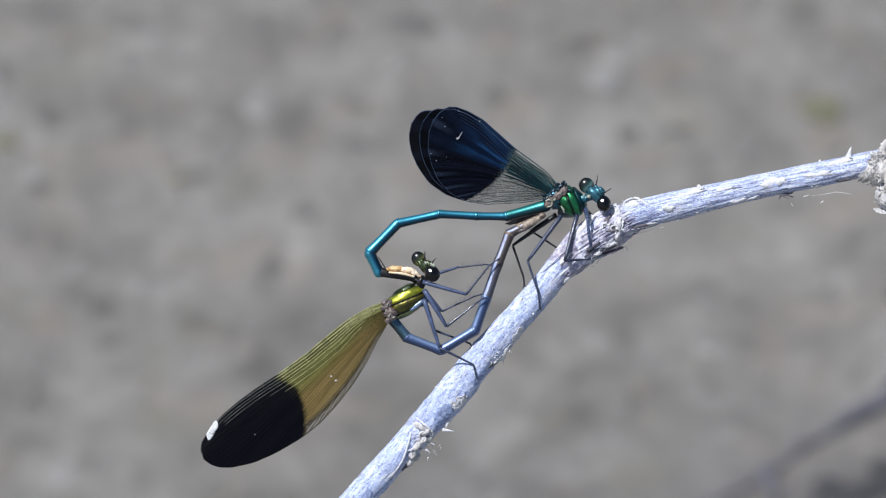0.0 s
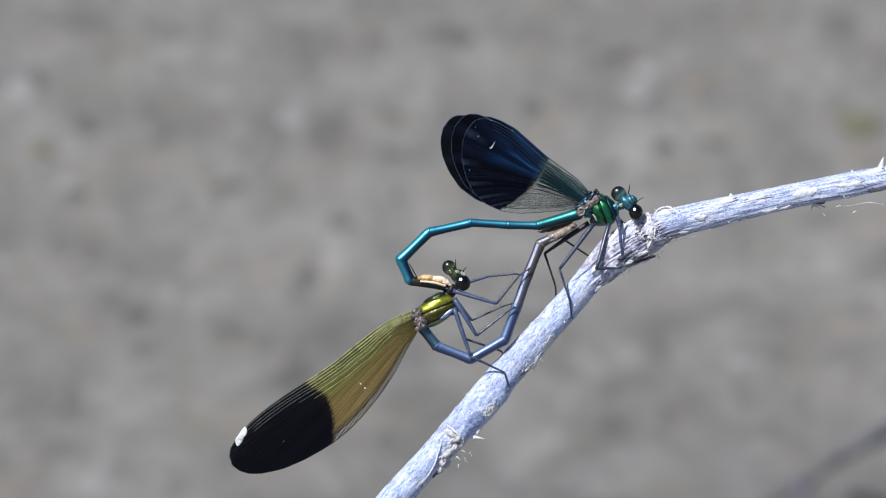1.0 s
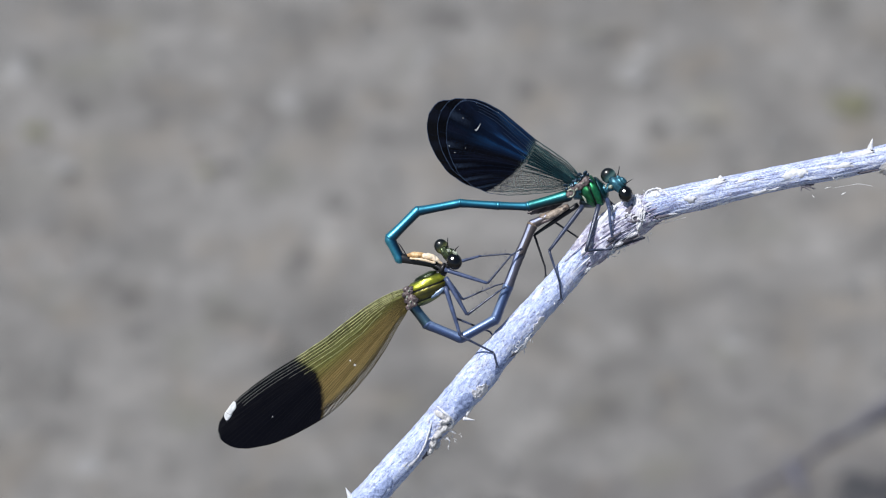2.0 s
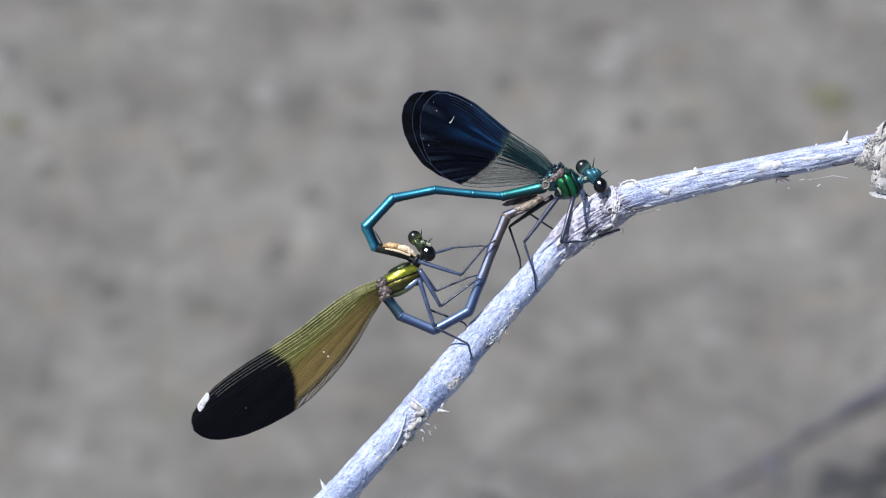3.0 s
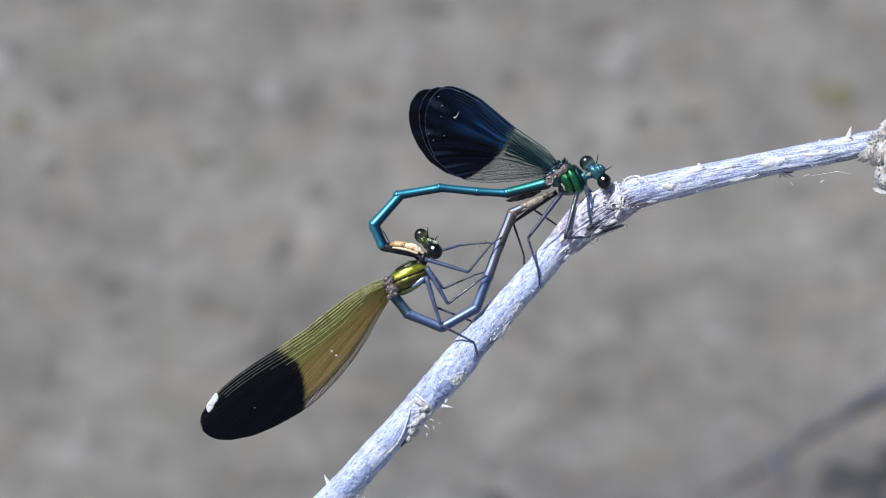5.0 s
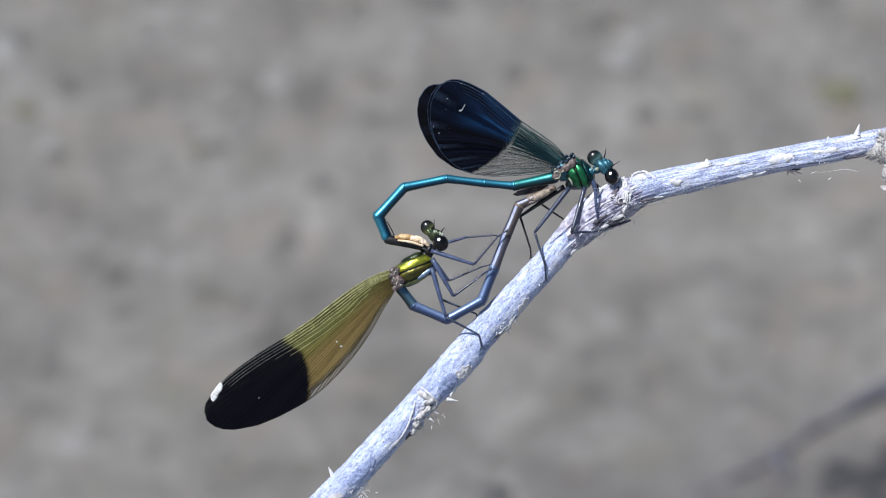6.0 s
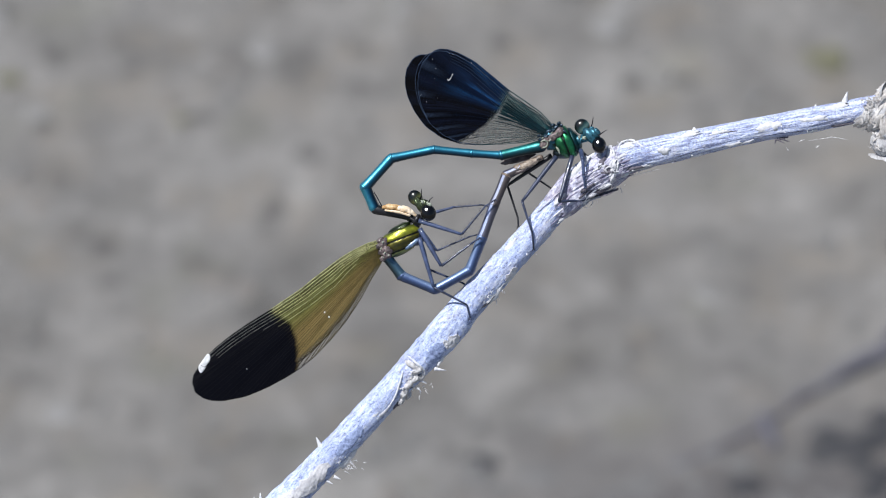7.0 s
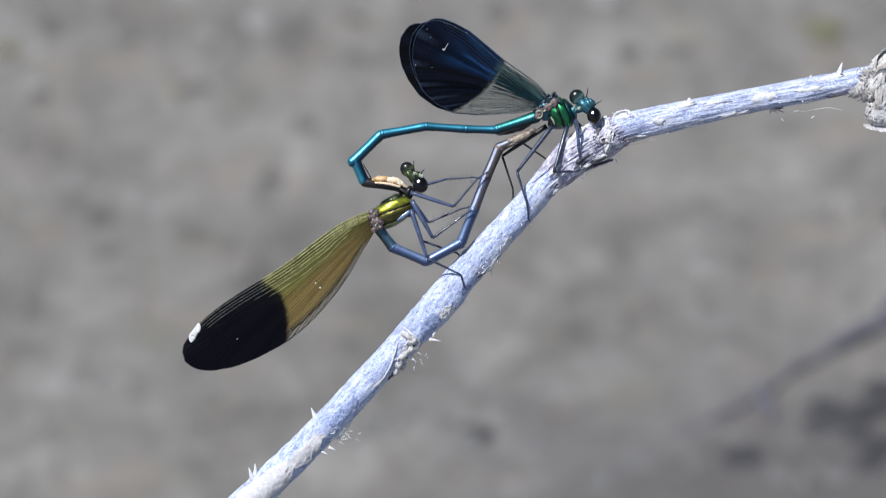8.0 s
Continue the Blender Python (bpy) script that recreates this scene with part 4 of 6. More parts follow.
    for i0, i1, lo, hi, seed in ((4.05, 4.62, -0.62, 0.05, 8.0), (2.95, 3.32, -0.55, -0.12, 9.0), (5.3, 5.75, -0.65, -0.25, 10.0), (2.0, 2.45, -0.4, 0.1, 11.0)):
        part("bark_patch", skin_patch(i0, i1, lo, hi, seed, 0.0), BLUE_BARK, stalk, "bare patch of blue-grey bark")
    # knobbly scars, with thin curls of dried skin over them
    for a, b, ra, rb, turn in ((706, 688, 11, 4.5, -35), (714, 698, 9, 5, 20), (722, 708, 7, 5, 40), (710, 712, 8, 6, 30), (700, 722, 9, 5.5, 50), (692, 736, 8, 6, 60), (688, 748, 9, 5, 70), (700, 742, 6, 4, 60), (1055, 316, 4, 9, 5), (1059, 334, 4, 10, 0), (1057, 352, 4, 8, -10), (1048, 303, 8, 3.5, 30),
                               (1044, 369, 10, 3.5, 20), (1020, 385, 9, 3.5, 25)):
        part("bark_knob", blob(a, b, front(a, b) - 0.2, ra, rb, 6, turn, 0, 36, 26, 0.9, crumple(4200, 0.55, a + b)), SCAR_SKIN if a < 800 else PALE_SKIN, stalk)
    curl_rng = random.Random(29)
    for a, b, spread_a, spread_b, count in ((716, 704, 7, 9, 4), (697, 735, 6, 12, 3), (1057, 334, 4, 20, 6), (1080, 297, 14, 5, 2), (1046, 318, 8, 6, 2)):
        for _ in range(count):
            x, y = a + curl_rng.gauss(0, spread_a * 0.6), b + curl_rng.gauss(0, spread_b * 0.6)
            r, g0, sweep, thick = curl_rng.uniform(3.5, 9), curl_rng.uniform(0, 6.28), curl_rng.uniform(2.0, 5.2), curl_rng.uniform(0.7, 1.6)
            rows = []
            for k in range(7):
                g = g0 + sweep * k / 6
                q, w = x + r * (1 - 0.05 * k) * math.cos(g), y + r * 0.8 * (1 - 0.05 * k) * math.sin(g)
                rows.append((q, w, max(front(q, w), 0.5) + 0.06 + 0.25 * math.sin(math.pi * k / 6), thick * (1.0 if k < 6 else 0.5)))
            part("bark_curl", tube(rows, 3, 7, lumpy(5000, 0.5, x)), PALE_SKIN, stalk)
    # dark cracks where the skin has lifted
    for a, b, la, lb, turn in ((1049, 344, 13, 3.2, 8), (1036, 376, 22, 5, 18), (1038, 329, 12, 5.5, 62), (1047, 338, 5, 8, 15), (1043, 320, 8, 3, 40), (1078, 293, 8, 3, -10), (1064, 299, 6, 2.5, 20), (1012, 372, 16, 3, 30), (1000, 388, 18, 3, 36),
                               (836, 578, 16, 3, 40), (714, 706, 7, 1.6, 15), (702, 728, 6, 2, 20), (719, 698, 5, 1.5, -20), (694, 742, 5, 1.5, 60), (684, 752, 10, 2.2, 50), (1258, 272, 16, 2, 8), (1390, 268, 14, 1.8, 10), (1462, 256, 20, 3, 8), (1360, 280, 8, 2, 10),
                               (680, 756, 12, 5, 46), (984, 412, 14, 3, 46), (1090, 338, 20, 3, 12)):
        part("bark_crack", plate(a, b, front(a, b) + (0.18 if 990 < a < 1070 else 0.05), la, lb, turn, 0.1, a * 0.37), DARK_BARK, stalk)
    # strands of split bark that run from the stem through the fork
    strand_rng = random.Random(21)
    for i in range(38):
        off = strand_rng.uniform(-1, 1)
        s0 = strand_rng.uniform(0.0, 0.65)
        s1 = min(1.0, s0 + strand_rng.uniform(0.2, 0.45))
        rows = []
        for k in range(7):
            s = s0 + (s1 - s0) * k / 6
            a, b = 925 + 205 * s, 446 - 134 * s + 34 * math.sin(s * math.pi) * -0.55
            a, b = a + off * 13 - 4 * math.sin(6 * s + i), b + off * 19 + 2 * math.sin(9 * s + i)
            rows.append((a, b, max(front(a, b), 0.4) - 0.05, strand_rng.uniform(0.8, 1.9) * math.sin(math.pi * (0.12 + 0.8 * k / 6))))
        part("bark_strand", tube(rows, 4, 8, lumpy(4000, 0.5, i)), (FLAKE, VIOLET_BARK, FORK_BARK, FORK_BARK)[i % 4], stalk)
    # crumpled white strips that hang over the fork like a frayed rope
    for i, (rows, across) in enumerate((([(1050, 310, 5), (1056, 320, 8), (1060, 334, 7), (1057, 348, 8), (1062, 360, 5)], (1, 0.1, 0.5)),
                                        ([(1058, 308, 4), (1062, 322, 6), (1055, 336, 7), (1061, 350, 6), (1056, 364, 4)], (0.8, 0.3, 0.7)),
                                        ([(1044, 306, 4), (1050, 316, 6), (1049, 328, 5), (1053, 340, 6), (1052, 352, 3)], (0.9, -0.2, 0.6)),
                                        ([(1020, 322, 3), (1034, 314, 6), (1048, 308, 6), (1060, 302, 4)], (0.3, 0.9, 0.5)),
                                        ([(996, 404, 4), (1012, 396, 8), (1030, 388, 9), (1048, 380, 6), (1064, 372, 3)], (0.2, 0.9, -0.5)),
                                        ([(980, 420, 3), (990, 412, 7), (1004, 404, 8), (1016, 398, 3)], (0.3, 0.9, -0.5)))):
        part("bark_strip", ribbon([(a, b, max(front(a, b), 0.7) + 0.14, w * 0.95) for a, b, w in rows], across, 3.0 + i * 5.1, thick=0.5, wave=1.6), PALE_SKIN if i < 5 else FLAKE, stalk)
    part("bark_strip", ribbon([(1028, 385, 1.0, 4), (1042, 384, 1.2, 9), (1056, 379, 1.2, 7), (1068, 374, 1.0, 3)], (0.1, 0.8, -0.6), 44.0, thick=0.5, wave=1.2), DARK_BARK, stalk, "dark curl of bark below the fork")
    # curled loops of bark over the fork
    for rows in ([(1066, 302, 2.2, 3.5), (1074, 291, 2.6, 4), (1090, 287, 2.7, 4), (1102, 293, 2.5, 3.5), (1112, 300, 2.2, 3)],
                 [(1060, 308, 2.4, 4), (1082, 296, 2.9, 3), (1094, 298, 3.0, 3), (1084, 303, 2.8, 3)],
                 [(1050, 310, 2.8, 4.5), (1056, 326, 3.2, 5), (1054, 345, 3.2, 5), (1060, 356, 3.0, 4)],
                 [(1060, 312, 2.8, 3), (1066, 330, 3.1, 3.5), (1062, 350, 3.0, 3)],
                 [(700, 672, 3.0, 3), (716, 686, 3.4, 4), (728, 700, 3.4, 4), (716, 712, 3.3, 4), (702, 704, 3.3, 3)],
                 [(690, 700, 3.0, 3), (684, 722, 3.3, 4), (676, 745, 3.1, 4), (668, 758, 2.7, 3)]):
        part("bark_curl", tube([(a, b, max(front(a, b), 0.6) + 0.08, r * 0.46) for a, b, d, r in rows], 8, 7, lumpy(3000, 0.9, rows[0][0])), FLAKE, stalk)
    # loose fibres along the shaded edge
    rng = random.Random(3)
    hairs = []
    for _ in range(80):
        on_bough = rng.random() < 0.4
        rows, radii = (BOUGH, BOUGH_R) if on_bough else (ARM, ARM_R)
        c, w, r = arm_at(rng.uniform(0.0, 0.75) if on_bough else rng.uniform(0.1, 1.0), rows, radii)
        g = rng.uniform(-0.75, -0.2) * math.pi if rng.random() < 0.65 else rng.uniform(-1, 1) * math.pi
        side = Vector((-w.y, w.x, 0)).normalized()
        out = (side * math.sin(g) + Vector((0, 0, 1)) * math.cos(g)).normalized()
        p = c + out * r * 0.97
        ln = rng.uniform(0.15, 0.5) * 1e-3
        way = (w * rng.uniform(-1, 1) + out * rng.uniform(0.1, 0.9) + Vector((rng.uniform(-.3, .3), rng.uniform(-.3, .3), 0))).normalized()
        rad = rng.uniform(0.5, 1.6)
        q = [p, p + way * ln * 0.5 + out * ln * 0.15, p + way * ln]
        hairs.append(tube([(v.x / STEP + 784, 441 - v.y / STEP, v.z * 1000, rad * k) for v, k in zip(q, (1.0, 0.9, 0.3))], 2, 5))
    tagged(part("bark_fibre", join(*hairs), FLAKE, stalk), kind="stuff")
    # scruffy tufts at the fork and the scars
    for a, b, wide, tall, count, mean in ((1054, 366, 26, 6, 26, 8), (996, 404, 20, 6, 16, 7), (1024, 386, 18, 5, 18, 8), (712, 716, 24, 24, 50, 7), (850, 562, 18, 14, 20, 7),
                                          (592, 862, 22, 14, 40, 8), (1035, 335, 24, 20, 16, 6), (1105, 338, 30, 5, 12, 7), (1080, 296, 20, 6, 20, 6)):
        bits = []
        for _ in range(count):
            x, y = a + rng.gauss(0, wide * 0.5), b + rng.gauss(0, tall * 0.5)
            z = max(front(x, y), 0.4)
            g, ln = rng.uniform(0, 2 * math.pi), mean * rng.uniform(0.5, 1.5)
            bend = rng.uniform(-0.5, 0.5)
            r = rng.uniform(0.3, 0.8)
            bits.append(tube([(x, y, z, r), (x + ln * 0.5 * math.cos(g), y + ln * 0.5 * math.sin(g), z + rng.uniform(0, 0.25), r * 0.9),
                              (x + ln * math.cos(g + bend), y + ln * math.sin(g + bend), z + rng.uniform(-0.2, 0.3), r * 0.3)], 2, 5))
        tagged(part("bark_tuft", join(*bits), FLAKE, stalk, "frayed tuft of pale bark fibre"), kind="stuff")
    # silk
    for rows in ([(1400, 286, 0.5, 0.12), (1432, 281, 0.6, 0.22), (1447, 279, 0.6, 0.5), (1472, 283, 0.4, 0.15)],
                 [(1386, 287, 0.4, 0.3), (1392, 285, 0.4, 0.5), (1397, 284, 0.3, 0.2)], [(1416, 298, 0.4, 0.3), (1419, 296, 0.4, 0.8), (1423, 294, 0.3, 0.3)], [(1364, 298, 0.4, 0.25), (1368, 303, 0.4, 0.45)],
                 [(1090, 352, 0.4, 0.2), (1112, 345, 0.5, 0.35), (1140, 338, 0.5, 0.2)]):
        part("silk_thread", tube(rows, 5, 5), SILK, stalk)


def build_husk():
    husk = thing("dry_husk", S(1530, 225, 0), "torn papery grey-beige dry husk wrapped round the branch", "husk")
    husk.matrix_world = SHEET @ Matrix.Translation(S(1545, 226, 0))
    part("collar", tube([(1476, 238, 0, 15), (1488, 236, 0, 21), (1502, 234, 0.1, 26), (1516, 234, 0.2, 31), (1532, 236, 0.3, 35)], 10, 60, crumple(2300, 0.16, 3.0)), HUSK, husk, "crumbling grey-white collar on the branch")
    # torn strips of dry skin that wrap the branch and the shell
    rng = random.Random(41)
    for i in range(26):
        on_shell = i >= 11
        a0 = 1486 + 3.2 * i if not on_shell else 1520 + 8.0 * (i - 11)
        cb, rb = (234, 24 + 1.2 * i) if not on_shell else (250, 45)
        g0, g1 = sorted((rng.uniform(-1.25, 0.1), rng.uniform(0.0, 1.25)))
        rows = []
        for k in range(6):
            g = g0 + (g1 - g0 + 0.5) * k / 5
            rows.append((a0 + rng.uniform(-4, 4) - (16 if not on_shell else 4) * math.sin(g), cb + rb * math.sin(g), rb * STEP * (850 if on_shell else 1000) * max(math.cos(g), 0.1) + 0.15 + rng.uniform(0, 0.15), rng.uniform(7, 15)))
        part("torn_strip", ribbon(rows, (1.0, 0.25, 0.25), i * 2.3, thick=0.5, wave=2.6), HUSK_WARM if i % 3 else HUSK, husk)
    part("shell", blob(1572, 251, 0.2, 66, 44, 38, -6, 0, 96, 64, 0.9, crumple(900, 0.12, 9.0)), HUSK_WARM, husk, "creamy beige crumpled papery shell")
    part("lump", blob(1523, 284, 0.9, 24, 23, 18, 60, 0, 56, 40, 0.95, crumple(2200, 0.22, 17.0)), HUSK, husk, "grey-white crumpled lump")
    part("cap", blob(1580, 203, 0.3, 68, 36, 34, 8, 0, 96, 64, 0.85, crumple(1300, 0.20, 5.0)), HUSK_WARM, husk, "crumpled papery cap over the shell")
    part("flap", ribbon([(1513, 214, 1.6, 12), (1514, 196, 1.9, 18), (1524, 181, 1.9, 22), (1546, 172, 1.6, 24), (1580, 166, 1.2, 26), (1640, 164, 0.4, 24)], (0.3, 0.5, 0.8), 5.0), HUSK, husk, "papery flap folded over the cap")
    part("flap", ribbon([(1508, 228, 2.6, 10), (1520, 216, 2.9, 16), (1545, 212, 3.0, 18), (1580, 206, 2.8, 18), (1630, 200, 2.0, 16)], (0.1, 0.75, 0.65), 11.0), HUSK, husk)
    part("lip", ribbon([(1494, 309, 0.8, 6), (1506, 312, 1.1, 16), (1530, 315, 1.3, 18), (1560, 318, 1.4, 20), (1600, 316, 1.2, 24), (1640, 308, 0.8, 22)], (0.1, 0.55, -0.8), 23.0, wave=3.0), HUSK, husk, "loose papery lip below the shell")
    # dark ribbon stands in for the shade in the crease above the lip
    part("crease_shade", ribbon([(1528, 306, 1.0, 4), (1546, 300, 1.6, 8), (1570, 290, 1.9, 8), (1600, 282, 1.8, 6)], (0.1, 0.8, 0.6), 31.0), DARK_BARK, husk)
    part("vein", tube([(1545, 212, 3.15, 1.0), (1549, 236, 3.5, 0.9), (1552, 262, 3.4, 0.8), (1560, 282, 2.9, 0.6)], 6, 6), VIOLET_BARK, husk)
    rng = random.Random(17)
    bits = []
    for _ in range(240):
        a, b = rng.choice(((rng.gauss(1500, 11), rng.uniform(208, 258)), (rng.gauss(1523, 12), rng.uniform(268, 302)), (rng.uniform(1510, 1600), rng.gauss(240, 18))))
        z = 2.7 if 268 > b > 215 else 1.9
        g, ln = rng.uniform(0, 2 * math.pi), rng.uniform(3, 9)
        bend, r = rng.uniform(-0.9, 0.9), rng.uniform(0.3, 0.6)
        bits.append(tube([(a, b, z, r), (a + ln * 0.5 * math.cos(g), b + ln * 0.5 * math.sin(g), z + rng.uniform(0.05, 0.3), r), (a + ln * math.cos(g + bend), b + ln * math.sin(g + bend), z + rng.uniform(-0.1, 0.2), r * 0.4)], 3, 5))
    crumbs = []
    for i in range(110):
        a, b, z = rng.choice(((rng.gauss(1500, 9), rng.uniform(206, 258), 2.75), (rng.gauss(1522, 9), rng.uniform(270, 300), 2.25), (rng.uniform(1525, 1620), rng.uniform(220, 280), 3.15)))
        crumbs.append(plate(a, b, z - 0.004 * abs(b - 240) * (b < 266), rng.uniform(2.5, 6.5), rng.uniform(0.8, 2.2), rng.uniform(0, 180), rng.uniform(-0.3, 0.5), i * 1.7))
    tagged(part("husk_flakes", join(*crumbs), HUSK_WARM, husk, "crumbling flakes of dry papery skin"), kind="stuff")
    tagged(part("husk_fibre", join(*bits), HUSK, husk, "curled pale papery fibres"), kind="stuff")


# ---- damselflies ----
def thorax_skin(name, way, stops, rough=0.34, metal=0.75):
    """Metallic cuticle in plates: colours by the place across the seams (millimetres along way)."""
    m = Nodes(name)
    c = m.coords()
    n1, n2 = m.noise(c, 1100.0), m.noise(c, 5000.0)
    dot = m.node("ShaderNodeVectorMath")
    dot.operation = "DOT_PRODUCT"
    m.link(c, dot.inputs[0])
    dot.inputs[1].default_value = (way[0] * 1000, way[1] * 1000, 0)
    place = m.math("ADD", dot.outputs["Value"], m.math("MULTIPLY", m.math("SUBTRACT", n1, 0.5), 0.08))
    lo, hi = stops[0][0], stops[-1][0]
    bands = m.ramp(m.span(place, lo, hi), [((p - lo) / (hi - lo), col) for p, col in stops])
    col = m.mix(m.span(n1, 0.42, 0.72, 0.0, 0.55), bands, (0.006, 0.012, 0.012))
    m.set(Base_Color=col, Metallic=metal, Roughness=m.span(n2, 0.3, 0.7, rough * 0.75, rough * 1.3), Coat_Weight=0.25)
    m.bump(m.math("ADD", n2, m.math("MULTIPLY", n1, 0.6)), 0.4, 3e-5)
    return m.mat


HIS_WAY, HIS_SEAMS = (0.92, 0.39), (-1.42, 0.0, 1.22)
HER_WAY, HER_SEAMS = (-0.36, 0.93), (-1.05, 0.54, 1.98)
BANDS_MALE = thorax_skin("green_plated_cuticle", HIS_WAY, [(-2.6, (0.007, 0.020, 0.033)), (-1.75, (0.008, 0.040, 0.036)), (-1.5, (0.008, 0.066, 0.040)), (-1.45, (0.001, 0.003, 0.003)), (-1.30, (0.001, 0.004, 0.003)),
                                                           (-1.22, (0.010, 0.106, 0.050)), (-0.6, (0.016, 0.172, 0.056)), (-0.14, (0.008, 0.079, 0.030)), (-0.08, (0.001, 0.004, 0.003)), (0.08, (0.001, 0.004, 0.003)),
                                                           (0.16, (0.013, 0.145, 0.056)), (0.55, (0.020, 0.218, 0.079)), (1.02, (0.009, 0.112, 0.056)), (1.15, (0.002, 0.008, 0.009)), (1.34, (0.005, 0.050, 0.056)), (2.6, (0.008, 0.063, 0.079))])
BANDS_FEMALE = thorax_skin("olive_gold_plated_cuticle", HER_WAY, [(-2.4, (0.020, 0.040, 0.050)), (-1.62, (0.045, 0.075, 0.060)), (-1.40, (0.30, 0.35, 0.16)), (-1.14, (0.22, 0.25, 0.08)), (-1.08, (0.006, 0.007, 0.003)), (-0.98, (0.006, 0.007, 0.003)),
                                                                  (-0.86, (0.10, 0.095, 0.014)), (-0.25, (0.045, 0.040, 0.008)), (0.30, (0.15, 0.135, 0.016)), (0.44, (0.006, 0.006, 0.003)), (0.60, (0.006, 0.006, 0.003)),
                                                                  (0.72, (0.28, 0.28, 0.020)), (1.30, (0.36, 0.39, 0.032)), (1.75, (0.10, 0.125, 0.014)), (1.94, (0.006, 0.008, 0.003)), (2.4, (0.035, 0.065, 0.018))], 0.34, 0.6)


def grooved(turn, nod, way, seams, seed, centre):
    """Swelling for a thorax with furrows along its seams."""
    m = Matrix.Rotation(radians(turn), 3, "Z") @ Matrix.Rotation(radians(nod), 3, "Y")
    soft = lumpy(1300, 0.035, seed)

    def f(v, *rest):
        q = m @ v + centre
        c = (q.x * way[0] + q.y * way[1]) * 1000
        dent = sum(math.exp(-((c - k) / 0.13) ** 2) for k in seams)
        return soft(v) - 0.085 * dent
    return f


def vein_skin(name, inner, outer, border):
    m = Nodes(name)
    u, v = m.uv()
    n = m.noise(m.coords(), 1200.0)
    col = m.mix(m.span(u, border - 0.02, border + 0.03), inner, outer)
    m.set(Base_Color=m.mix(m.span(n, 0.35, 0.65, 0.0, 0.5), col, (0.006, 0.006, 0.008)), Roughness=0.5)
    m.bsdf.inputs["Specular IOR Level"].default_value = 0.02
    return m.mat


MALE_VEINS = vein_skin("teal_to_black_veins", (0.004, 0.018, 0.024), (0.0022, 0.007, 0.020), 0.40)
MALE_RIM = vein_skin("slate_blue_margin", (0.010, 0.045, 0.055), (0.032, 0.050, 0.090), 0.40)
MALE_LEAD = vein_skin("pale_edged_blue_veins", (0.014, 0.07, 0.08), (0.012, 0.021, 0.042), 0.40)
FEMALE_LEAD = vein_skin("pale_gold_lead_veins", (0.44, 0.44, 0.22), (0.125, 0.125, 0.120), 0.53)
MALE_CROSS = vein_skin("pale_teal_cross_veins", (0.19, 0.25, 0.24), (0.0022, 0.008, 0.022), 0.40)
FEMALE_VEINS = vein_skin("brown_to_black_veins", (0.060, 0.050, 0.018), (0.006, 0.006, 0.007), 0.52)
FEMALE_CROSS = vein_skin("brown_cross_veins", (0.044, 0.037, 0.013), (0.008, 0.008, 0.010), 0.52)


